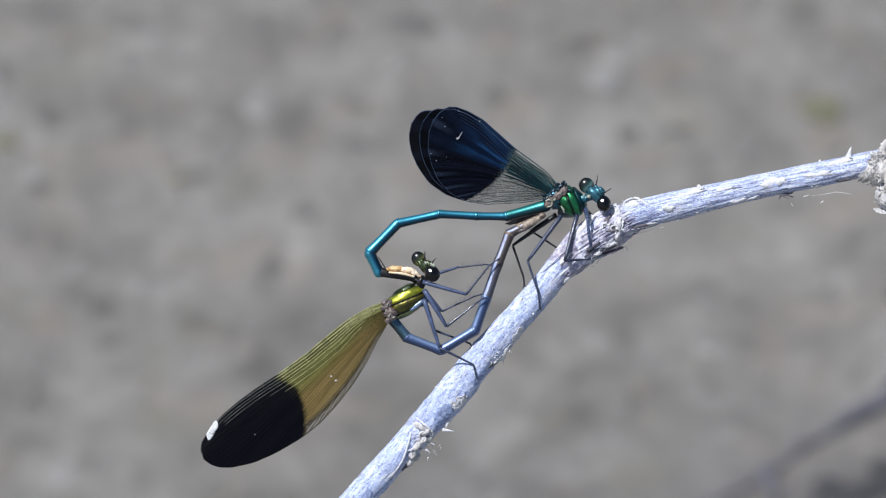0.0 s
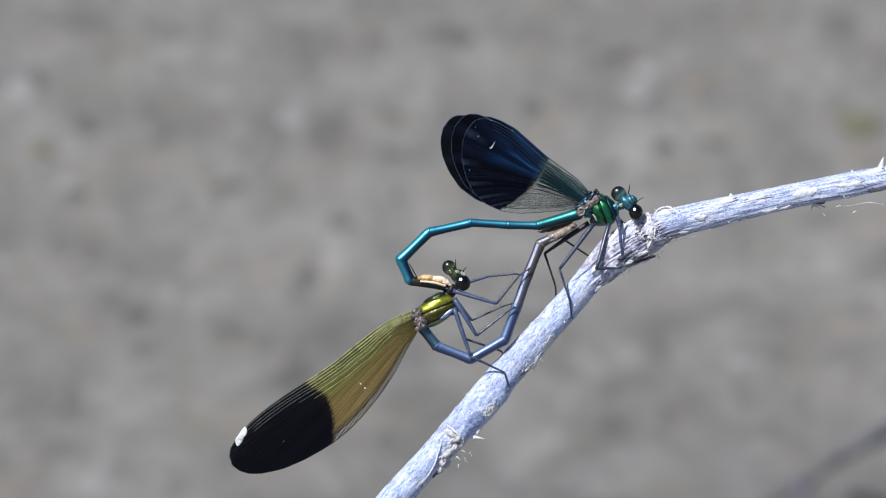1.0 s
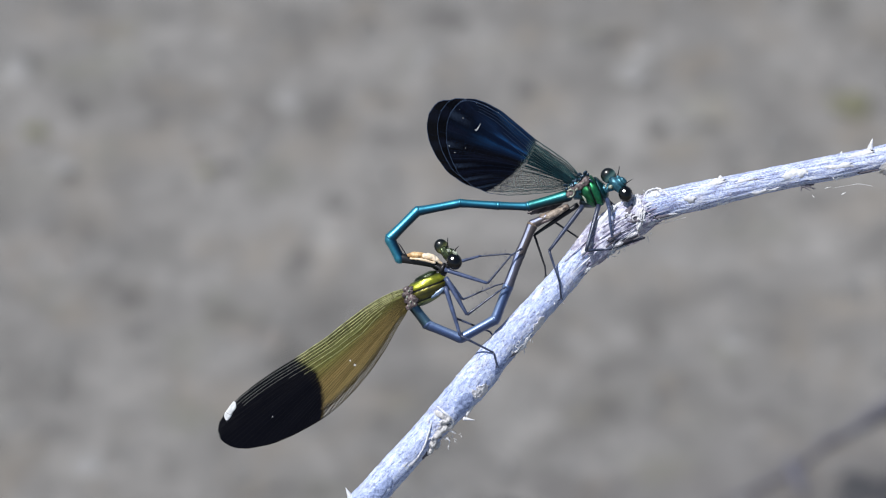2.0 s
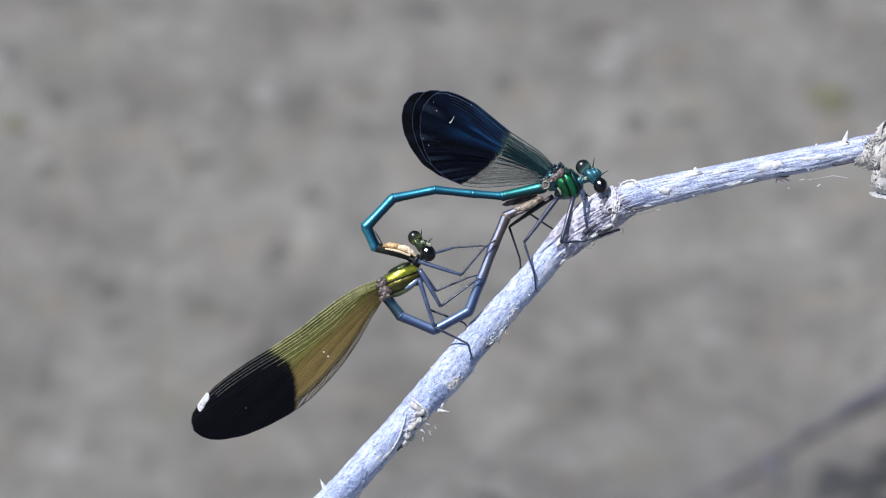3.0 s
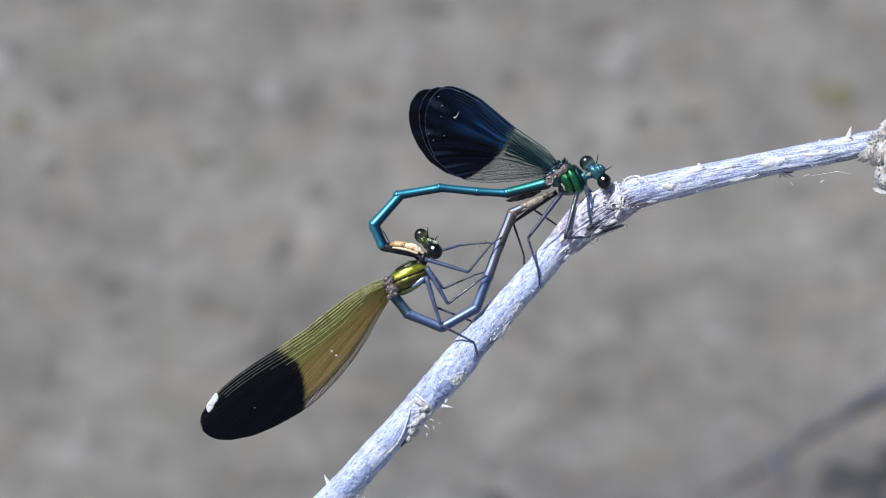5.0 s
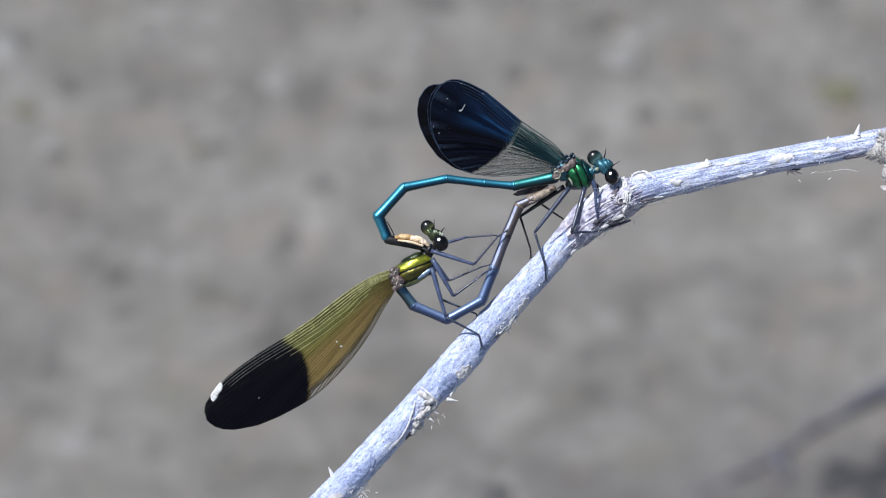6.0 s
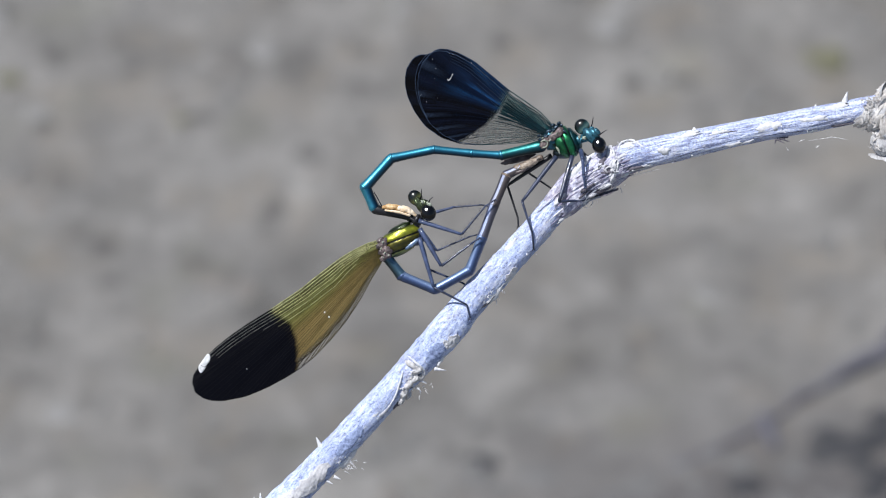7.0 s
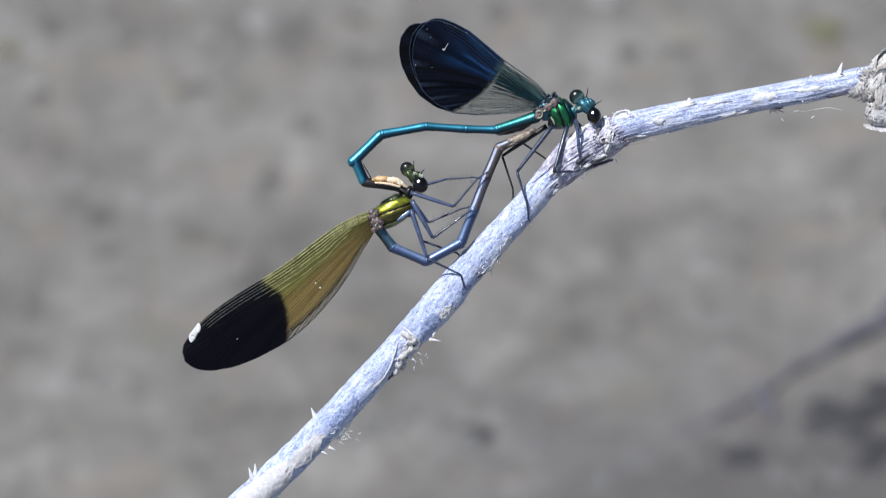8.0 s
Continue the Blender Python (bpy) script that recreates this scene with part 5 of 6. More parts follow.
def wing(parent, name, root, tip, d0, d1, lead, rear, skin, vein_mat, cross_mat, lead_mat, pleat, n_veins, n_cross, label, bend=0.10, curve=0.0, stays=()):
    """A wing from root to tip. lead and rear: rows of (share of the length, offset) for both edges; pleated along its veins."""
    bx, by = root
    ax, ay = tip[0] - bx, tip[1] - by
    length = math.hypot(ax, ay)
    wx, wy = ax / length, ay / length
    nx, ny = (wy, -wx) if wx < 0 and -wx * 1 > 0 else (-wy, wx)
    if ny > 0:
        nx, ny = -nx, -ny
    ls, lv = zip(*lead)
    rs, rv = zip(*rear)

    def edge(s, xs, vs):
        # piecewise, softened by averaging
        return sum(np.interp(min(max(s + k, 0), 1), xs, vs) for k in (-0.02, -0.01, 0.0, 0.01, 0.02)) / 5 if s < 0.9 else float(np.interp(s, xs, vs))

    fan_lo, fan_hi = -2.2, 0.85

    def spread(s, n):
        """Which ray of the fan of veins runs through a place."""
        return (n / 100 + bend * s * s) / (s + 0.06 + curve * s ** 3)

    def ray_n(s, ray):
        return ray * (s + 0.06 + curve * s ** 3) * 100 - bend * 100 * s * s

    def place_n(s, n):
        lo, hi = edge(s, rs, rv), edge(s, ls, lv)
        q = (n - lo) / max(hi - lo, 1e-6)
        fold = pleat * math.sin(spread(s, n) * 13.0) * min(1.0, s * 5) * min(1.0, (1 - s) * 6)
        d = d0 + (d1 - d0) * s + 0.28 * math.sin(math.pi * s) * (q - 0.4) + fold * STEP * 1000
        return S(bx + wx * length * s + nx * n, by + wy * length * s + ny * n, d)

    nu, nv = 72, 57
    shares = [1 - (1 - i / nu) ** 1.25 for i in range(nu + 1)]
    verts, grid = [], []
    for s in shares:
        lo, hi = edge(s, rs, rv), edge(s, ls, lv)
        for k in range(nv):
            n = lo + (hi - lo) * k / (nv - 1)
            verts.append(place_n(s, n))
            grid.append((s, k / (nv - 1), spread(s, n)))
    faces, uvs, fans = [], [], []
    for i in range(nu):
        for k in range(nv - 1):
            a = i * nv + k
            face = (a, a + nv, a + nv + 1, a + 1)
            faces.append(face)
            uvs += [grid[c][:2] for c in face]
            fans += [(grid[c][0], grid[c][2]) for c in face]
    ob = part(name, (verts, faces, uvs), skin, parent, label, at=S(bx, by, d0))
    layer = ob.data.uv_layers.new(name="fan")
    layer.data.foreach_set("uv", np.array(fans, dtype=np.float32).ravel())

    def thread(pts, r, sides, share):
        v, f, u = [], [], []
        for i, p in enumerate(pts):
            w = (pts[min(i + 1, len(pts) - 1)] - pts[max(i - 1, 0)]).normalized()
            side = w.cross(Vector((0, 0, 1))).normalized()
            for k in range(sides):
                g = 2 * math.pi * k / sides
                v.append(p + (side * math.cos(g) + Vector((0, 0, math.sin(g)))) * r * STEP)
        for i in range(len(pts) - 1):
            for k in range(sides):
                a, b = i * sides + k, i * sides + (k + 1) % sides
                f.append((a, b, b + sides, a + sides))
                u += [(share[i], 0), (share[i], 1), (share[i + 1], 1), (share[i + 1], 0)]
        return v, f, u

    main, cross, strong = [], [], []
    line = [i / 80 for i in range(81)]
    fine = 0.24 if stays else 0.34
    rim = [thread([place_n(s, edge(s, ls, lv)) for s in line], 0.85, 5, line)]
    (rim if stays else main).append(thread([place_n(s, edge(s, rs, rv)) for s in line], 0.5, 5, line))
    for k, off in enumerate((5.0, 9.5, 14.5, 21.0, 29.0)):
        run = [s for s in line if 0.03 * k < s < (0.87, 0.85, 0.84, 0.62, 0.56)[k]]
        strong.append(thread([place_n(s, edge(s, ls, lv) - off * min(1.0, 0.25 + s * 3)) for s in run], 0.70 - 0.05 * k, 4, run))
    for c in range(64):
        s = 0.05 + 0.80 * c / 64
        hi = edge(s, ls, lv)
        cross.append(thread([place_n(s, hi), place_n(s + 0.003, hi - 14.5 * min(1.0, 0.25 + s * 3))], fine + 0.14, 3, [s, s]))
        if s < 0.55:
            wide = min(1.0, 0.25 + s * 3)
            cross.append(thread([place_n(s + 0.006, hi - 14.5 * wide), place_n(s + 0.010, hi - 29 * wide)], fine + 0.06, 3, [s, s]))
    gap = (fan_hi - fan_lo) / n_veins
    jitter = random.Random(n_veins)
    rays = [fan_lo + gap * (k + 0.5 + jitter.uniform(-0.2, 0.2)) for k in range(n_veins)]
    for k, ray in enumerate(rays):
        run = [s for s in line if edge(s, rs, rv) < ray_n(s, ray) < edge(s, ls, lv)]
        if len(run) < 6:
            continue
        main.append(thread([place_n(s, ray_n(s, ray)) for s in run], fine, 4, run))
        for c in range(n_cross):
            s = 0.04 + 0.94 * (c + (0.5 if k % 2 else 0.0) + jitter.uniform(-0.3, 0.3)) / n_cross
            n0, n1 = ray_n(s, ray), ray_n(s, rays[k + 1] if k + 1 < n_veins else ray + gap)
            if edge(s, rs, rv) < n0 and n1 < edge(s, ls, lv) and s < 0.98:
                cross.append(thread([place_n(s, n0), place_n(s + 0.002, n1)], 0.26 if stays else 0.17, 3, [s, s]))
    # strong stays that leave the root and thin out past the clear base
    for ray, r in stays:
        run = [i / 60 for i in range(61) if i / 60 < 0.375 and edge(i / 60, rs, rv) + 2 < ray_n(i / 60, ray) < edge(i / 60, ls, lv) - 1]
        if len(run) > 4:
            main.append(thread([place_n(s, ray_n(s, ray)) + Vector((0, 0, 6e-5)) for s in run], r, 5, run))
    tagged(part("margin", join(*rim), MALE_RIM if stays else lead_mat, ob), kind="stuff")
    tagged(part("lead_venation", join(*strong), lead_mat, ob), kind="stuff")
    tagged(part("venation", join(*main), vein_mat, ob), kind="stuff")
    tagged(part("cross_venation", join(*cross), cross_mat, ob), kind="stuff")
    return ob


def leg(parent, rows, mat, shin_mat=None, bristles=0, lift=0.0):
    """A leg of (a, b, d, radius) rows: hip, knee, ankle, toe; thigh with shin and foot under it."""
    shin_mat = shin_mat or mat
    hip, knee, ankle, toe = rows
    if toe[2] is None:
        toe = (toe[0], toe[1], front(toe[0], toe[1]) + 0.12 + lift, toe[3])

    def piece(p, q, swell):
        mid = tuple((x + y) / 2 for x, y in zip(p[:3], q[:3]))
        return tube([p, (*mid, (p[3] + q[3]) / 2 * swell), q], 4, 8)

    ob = part("leg", piece(hip, knee, 1.1), mat, parent, at=S(*hip[:3]))
    k2 = (*knee[:3], knee[3] * 0.9)
    shin = part("shin", piece(k2, ankle, 0.95), shin_mat, ob)
    part("foot", join(piece(ankle, toe, 0.9), tube([toe, (toe[0] - 3, toe[1] + 5, toe[2] - 0.1, 0.5)], 2, 5),
                      tube([toe, (toe[0] + 3, toe[1] + 4, toe[2] + 0.1, 0.5)], 2, 5)), shin_mat, ob)
    if bristles:
        rng = random.Random(int(hip[0]))
        hairs = []
        k, a = S(*knee[:3]), S(*ankle[:3])
        w = (a - k).normalized()
        side = Vector((-w.y, w.x, 0))
        for i in range(bristles):
            p = k.lerp(a, 0.1 + 0.85 * i / bristles)
            out = side * (1 if i % 3 else -0.8) + Vector((0, 0, rng.uniform(-0.6, 0.6))) + w * 0.25
            q = p + out.normalized() * rng.uniform(6, 11) * STEP
            hairs.append(tube([(v.x / STEP + 784, 441 - v.y / STEP, v.z * 1000, r) for v, r in ((p, 0.34), (q, 0.15))], 1, 4))
        tagged(part("bristles", join(*hairs), shin_mat, ob), kind="stuff")
    return ob


def segment(parent, name, p, q, r0, r1, mat, label="", sides=20, ring_mat=None):
    """One abdomen segment from p to q, swollen at its ends, its origin at p."""
    rows = []
    ln = math.dist(p[:2], q[:2])
    e0, e1 = r0 / ln, r1 / ln
    for s, k in ((-0.85 * e0, 0.25), (-0.55 * e0, 0.72), (-0.1 * e0, 0.98), (0.10, 1.04), (0.2, 1.0), (0.5, 0.96), (0.8, 0.99), (0.92, 1.04), (1 + 0.1 * e1, 1.02), (1 + 0.55 * e1, 0.75), (1 + 0.85 * e1, 0.25)):
        rows.append((*[x + (y - x) * s for x, y in zip(p, q)], (r0 + (r1 - r0) * s) * k))
    ob = part(name, tube(rows, 3, sides), mat, parent, label, at=S(*p))
    if ring_mat:
        w = [y - x for x, y in zip(p, q)]
        ln = math.hypot(w[0], w[1])
        f = 2.2 / ln
        part("joint_ring", tube([(*[x + c * (1 - f) for x, c in zip(p, w)], r1 * 1.05), (*[x + c * 1.0 for x, c in zip(p, w)], r1 * 1.09), (*[x + c * (1 + f) for x, c in zip(p, w)], r1 * 1.03)], 3, sides), ring_mat, ob)
    return ob


MALE_JOINTS = [(932, 299, 4.2), (860, 314, 4.4), (808, 310, 4.6), (740, 301, 4.8), (665, 318, 5.0), (616, 368, 5.1), (632, 405, 5.1), (702, 421, 5.3)]
PARTS = {}
HER_DEPTH = Vector((0, 0, -1.7e-3))
HIS_DEPTH = Vector((0, 0, -4.0e-3))


def build_male():
    male = thing("male_damselfly", S(972, 292, 4.5), "metallic teal male damselfly with blue-black wings, gripping the stalk", "damselfly", "mating pair")
    part("thorax", blob(973, 291, 4.6, 32, 25, 24, -36, -8, 96, 80, 0.9, grooved(-36, -8, HIS_WAY, HIS_SEAMS, 1, S(973, 291) - S(972, 292))), BANDS_MALE, male, "emerald-green thorax with black seams")
    part("shoulder", blob(952, 287, 4.4, 22, 20, 20, -10, 0, 24, 16, 0.9, lumpy(1800, 0.18, 5)), BLUE_FACE, male, "dark blue-green back between the wings")
    part("neck", tube([(990, 288, 5.2, 11), (1000, 287, 5.6, 7), (1010, 284, 6.0, 7)], 4, 16), BLUE_FACE, male)
    collar = part("collar", blob(1001, 287, 5.9, 4, 10, 9, -20, 0, 16, 10, 1.0, lumpy(4000, 0.3, 2)), BLUE_FACE, male)
    part("collar_spot", blob(1007, 284, 6.75, 4.5, 3.6, 2.6, 20, 0, 12, 8, 1.0, lumpy(5000, 0.3, 4)), CREAM_GREY, collar, "pale silvery spot")
    part("collar_spot", blob(998, 283, 6.5, 2.2, 3.0, 2, 0, 0, 10, 8), CREAM_GREY, collar)
    head = part("head", join(blob(1018, 281, 6.3, 9.5, 18, 12, 43, 0, 24, 16, 0.9, lumpy(2500, 0.12, 3)), blob(1025, 276, 6.8, 7, 11, 8, 43, 0, 18, 12, 1.0, lumpy(3500, 0.15, 6))), BLUE_FACE, male, "blue-green metallic head")
    part("eye", eye_ball(1033, 297, 7.0, 12.5, 14.8, 12.5, 10), EYE, head, "glossy black compound eye")
    part("eye", blob(1003, 264, 5.4, 13.5, 14, 9, 40, 0, 28, 20), EYE_GREEN, head, "black compound eye, glassy green on its lit side", at=S(1003, 264, 5.4))
    part("face", join(blob(1029, 273, 7.3, 4.5, 8, 5, 43, 0, 14, 10, 1.0, lumpy(4000, 0.2, 1)), blob(1020, 268, 6.6, 4, 5, 4, 43, 0, 12, 8)), BLUE_FACE, head)
    part("antenna", tube([(1019, 264, 6.5, 1.5), (1021, 256, 6.8, 1.0), (1022, 247, 7.0, 0.6)], 4, 6), BLACK, head)
    part("antenna", tube([(1031, 280, 7.6, 1.5), (1038, 275, 8.0, 1.0), (1046, 270, 8.2, 0.6)], 4, 6), BLACK, head)
    for a, b, d, ra, rb, turn, kind in ((937, 294, 6.3, 8, 6.5, 60, 0), (953, 282, 6.2, 9, 5.5, 30, 0), (963, 274, 6.2, 7.5, 6, 50, 0),
                                        (957, 266, 5.6, 6, 4, 30, 1), (944, 274, 5.6, 7, 4, 30, 1), (962, 259, 5.2, 4.5, 3.5, 60, 1), (940, 282, 5.8, 6, 4, 20, 1), (930, 288, 5.2, 5, 4, 20, 1), (951, 262, 4.8, 5, 3.5, 20, 1),
                                        (972, 273, 6.5, 2.5, 5, 45, 1), (953, 271, 6.0, 5, 2.5, 40, 1), (928, 281, 5.0, 5, 3, 10, 1), (966, 263, 5.8, 3, 4, 0, 1)):
        size = 0.72 if kind else 0.95
        part("wing_hinge", blob(a, b, d, ra * size, rb * size, 3.6 * size, turn, 0, 16, 12, 0.85, crumple(5200, 0.75, a)), HINGE_DARK if kind else PINK, male, "" if kind else "pinkish knobbly wing hinge")
    # pale blobs for the whitish bits and glints on the hinges
    for a, b, d, r in ((946, 289, 6.6, 2.4), (958, 277, 6.5, 2.0), (966, 268, 6.2, 1.8), (933, 285, 6.0, 1.8), (949, 276, 6.3, 1.6)):
        part("hinge_glint", blob(a, b, d, r, r * 0.6, r * 0.7, 40, 0, 12, 8, 0.9, crumple(7000, 0.6, a)), CREAM_GREY, male)
    part("hinge_rim", tube([(930, 292, 6.4, 1.2), (936, 289, 6.8, 1.5), (942, 293, 6.8, 1.4), (940, 300, 6.7, 1.3), (933, 302, 6.4, 1.2)], 4, 6), CREAM_GREY, male, "pale rim round a wing hinge")
    part("pale_streak", tube([(957, 300, 6.55, 1.2), (961, 306, 6.6, 2.0), (964, 313, 6.4, 1.0)], 3, 8), CREAM_GREY, male, "pale streak on the thorax side")
    part("breast", blob(975, 309, 4.2, 24, 12, 18, 8, 0, 20, 12, 0.9), STEEL_GREEN, male)
    part("belly_plate", blob(892, 322, 2.4, 30, 6, 6, 15, 0, 36, 24, 0.9, lumpy(1800, 0.25, 4)), BROWN_PLATE, male, "brown plate under the abdomen base")
    # abdomen
    j = MALE_JOINTS
    PARTS["male"] = male
    male.matrix_world = SHEET @ Matrix.Translation(S(972, 292, 4.5) + HIS_DEPTH)
    PARTS["abdomen"] = [
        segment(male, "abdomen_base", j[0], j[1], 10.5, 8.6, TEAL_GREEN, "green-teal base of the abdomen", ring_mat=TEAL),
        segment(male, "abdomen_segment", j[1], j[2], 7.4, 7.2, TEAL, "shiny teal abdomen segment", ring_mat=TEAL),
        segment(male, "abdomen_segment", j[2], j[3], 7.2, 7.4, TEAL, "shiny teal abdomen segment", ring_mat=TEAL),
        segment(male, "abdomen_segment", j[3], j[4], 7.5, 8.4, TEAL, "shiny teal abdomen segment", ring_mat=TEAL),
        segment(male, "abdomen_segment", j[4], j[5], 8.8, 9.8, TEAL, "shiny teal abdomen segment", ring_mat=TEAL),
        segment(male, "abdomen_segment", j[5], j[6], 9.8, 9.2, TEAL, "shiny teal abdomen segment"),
        segment(male, "abdomen_tip", j[6], j[7], 8.6, 6.0, BLACK, "black abdomen tip, cream below"),
    ]
    tip = PARTS["abdomen"][6]
    part("underside", tube([(671, 402, 6.05, 3.0), (680, 404, 6.10, 5.4), (690, 407, 6.05, 5.2), (698, 412, 5.95, 4.4), (707, 419, 5.75, 2.0)], 6, 20, lumpy(2600, 0.42, 2)), CREAM, tip, "cream-white underside of the abdomen tip")
    part("underside", tube([(645, 402, 5.75, 2.6), (656, 401, 5.90, 4.6), (667, 402, 6.00, 5.2), (678, 404, 6.00, 4.2)], 6, 20, lumpy(2600, 0.42, 7)), AMBER_CUTICLE, tip, "amber underside of the abdomen tip")
    part("underside", tube([(650, 407, 6.05, 1.6), (672, 410, 6.40, 2.2), (695, 417, 6.25, 2.0)], 6, 10, lumpy(3000, 0.4, 4)), CREAM, tip)
    part("clasper", tube([(694, 420, 5.85, 3.4), (705, 428, 6.05, 2.6), (711, 433, 5.85, 1.4)], 4, 8), BLACK, tip)
    part("clasper", tube([(690, 422, 4.85, 3.4), (702, 431, 4.85, 2.6), (709, 436, 5.05, 1.4)], 4, 8), BLACK, tip)
    part("filament", tube([(631, 376, 5.85, 0.9), (638, 388, 5.95, 1.2), (645, 401, 6.05, 1.0)], 4, 6), BLACK, PARTS["abdomen"][5])
    # wings, folded over the back
    lead = [(0, 5), (0.05, 12), (0.13, 19.5), (0.25, 24), (0.39, 28.5), (0.55, 38), (0.70, 46.5), (0.82, 47), (0.90, 44), (0.95, 38), (0.98, 30), (0.995, 18), (1.0, 6)]
    rear = [(0, -4), (0.035, -14), (0.12, -33), (0.258, -56), (0.38, -75), (0.5, -87), (0.627, -90), (0.753, -82), (0.86, -62), (0.93, -42), (0.97, -24), (0.99, -10), (1.0, 6)]
    slim = [(s, v * 0.86) for s, v in rear]
    # lead veins paled as if catching light, on the near hindwing only
    skin = (WING_MALE, MALE_VEINS, MALE_CROSS, MALE_LEAD)
    mid = (WING_MALE, MALE_VEINS, MALE_CROSS, MALE_VEINS)
    # the far wings' weaker light is put into this darker skin
    dim = (WING_MALE_DIMMED, MALE_VEINS, MALE_CROSS, MALE_VEINS)
    stays = ((0.40, 0.9), (0.29, 1.6), (0.20, 0.8), (0.13, 1.5), (0.02, 1.9), (-0.09, 0.8), (-0.15, 1.3), (-0.27, 1.5), (-0.48, 0.7))
    fan = (0.02, 1.5, stays)
    text = "blue-black %s with a clear teal-veined base"
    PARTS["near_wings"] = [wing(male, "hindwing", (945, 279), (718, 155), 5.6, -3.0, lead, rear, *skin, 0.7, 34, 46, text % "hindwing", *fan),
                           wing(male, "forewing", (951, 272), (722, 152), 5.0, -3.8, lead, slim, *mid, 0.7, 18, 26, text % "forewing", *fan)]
    fan = (0.02, 1.5, ((0.21, 0.6), (-0.03, 0.6)))
    tight = [(s, v * 0.95) for s, v in rear]
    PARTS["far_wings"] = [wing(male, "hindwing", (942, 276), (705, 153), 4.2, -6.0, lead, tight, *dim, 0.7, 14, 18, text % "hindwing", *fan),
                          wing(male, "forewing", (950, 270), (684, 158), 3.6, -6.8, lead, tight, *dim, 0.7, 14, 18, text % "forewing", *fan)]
    near = PARTS["near_wings"][0]

    def skin_at(a, b):
        """Depth of the near wing's face at a place."""
        share = ((945 - a) * 0.878 + (279 - b) * 0.479) / 258.7
        return 5.6 - 8.6 * share + 0.12

    bits = [tube([(a, b, skin_at(a, b), r) for a, b, r in ((765, 179, 0.4), (768, 181, 0.9), (772, 175, 0.5), (775, 169, 0.3))], 3, 6)]
    for a, b, r in ((744, 159, 1.1), (729, 220, 1.0), (768, 132, 0.9), (807, 150, 1.1), (738, 143, 0.7), (870, 206, 1.1), (748, 213, 0.6), (719, 208, 0.8), (742, 178, 0.5), (774, 134, 0.6), (788, 140, 0.5)):
        bits.append(blob(a, b, skin_at(a, b), r * 0.75, r * 0.6, 0.5, 40, 0, 8, 6))
    tagged(part("debris", join(*bits), WHITE, near, "pale specks stuck on the wing"), kind="stuff")
    # legs
    leg(male, [(1001, 306, 5.6, 4.2), (1004, 322, 7.4, 3.4), (1006, 350, 7.2, 2.8), (1009, 370, None, 2.2)], LEG_BLUE, lift=4.0)
    leg(male, [(986, 316, 5.6, 4.2), (963, 397, 7.6, 2.9), (1006, 394, 5.7, 2.2), (1034, 384, 4.6, 1.9)], LEG_DARK)
    leg(male, [(958, 317, 5.6, 4.4), (898, 397, 6.4, 2.6), (916, 452, 6.6, 1.7), (919, 480, None, 1.7)], LEG_DARK, lift=4.0)
    leg(male, [(950, 315, 3.6, 4.8), (872, 369, 3.6, 2.4), (891, 426, 3.9, 1.7), (892, 440, 3.8, 1.6)], BLACK)
    leg(male, [(946, 318, 2.8, 4.2), (904, 343, 2.6, 2.2), (946, 371, 2.4, 1.6), (958, 380, 2.4, 1.5)], BLACK)
    leg(male, [(996, 303, 3.2, 3.6), (1012, 316, 1.6, 2.6), (1026, 326, -0.5, 2.0), (1034, 334, -1.5, 1.6)], LEG_DARK)


def cell(rows, d, thick=0.05):
    """A thin cell of the wing: rows of (a, b) on its outer and its inner side."""
    verts, faces, nv = [], [], 5
    dense = glide(rows, 3)
    for z in (d, d - thick):
        for a0, b0, a1, b1 in dense:
            for k in range(nv):
                q = k / (nv - 1)
                swell = 0.02 * math.sin(math.pi * q)
                verts.append(S(a0 + (a1 - a0) * q, b0 + (b1 - b0) * q, z + swell))
    nu = len(dense)
    n = nu * nv
    for i in range(nu - 1):
        for k in range(nv - 1):
            q = i * nv + k
            faces += [(q, q + nv, q + nv + 1, q + 1), (n + q + 1, n + q + nv + 1, n + q + nv, n + q)]
    rim = [i * nv for i in range(nu)] + [(nu - 1) * nv + k for k in range(1, nv)] + [i * nv + nv - 1 for i in range(nu - 2, -1, -1)] + [k for k in range(nv - 2, 0, -1)]
    for i in range(len(rim)):
        q, r = rim[i], rim[(i + 1) % len(rim)]
        faces.append((r, q, n + q, n + r))
    return verts, faces, None


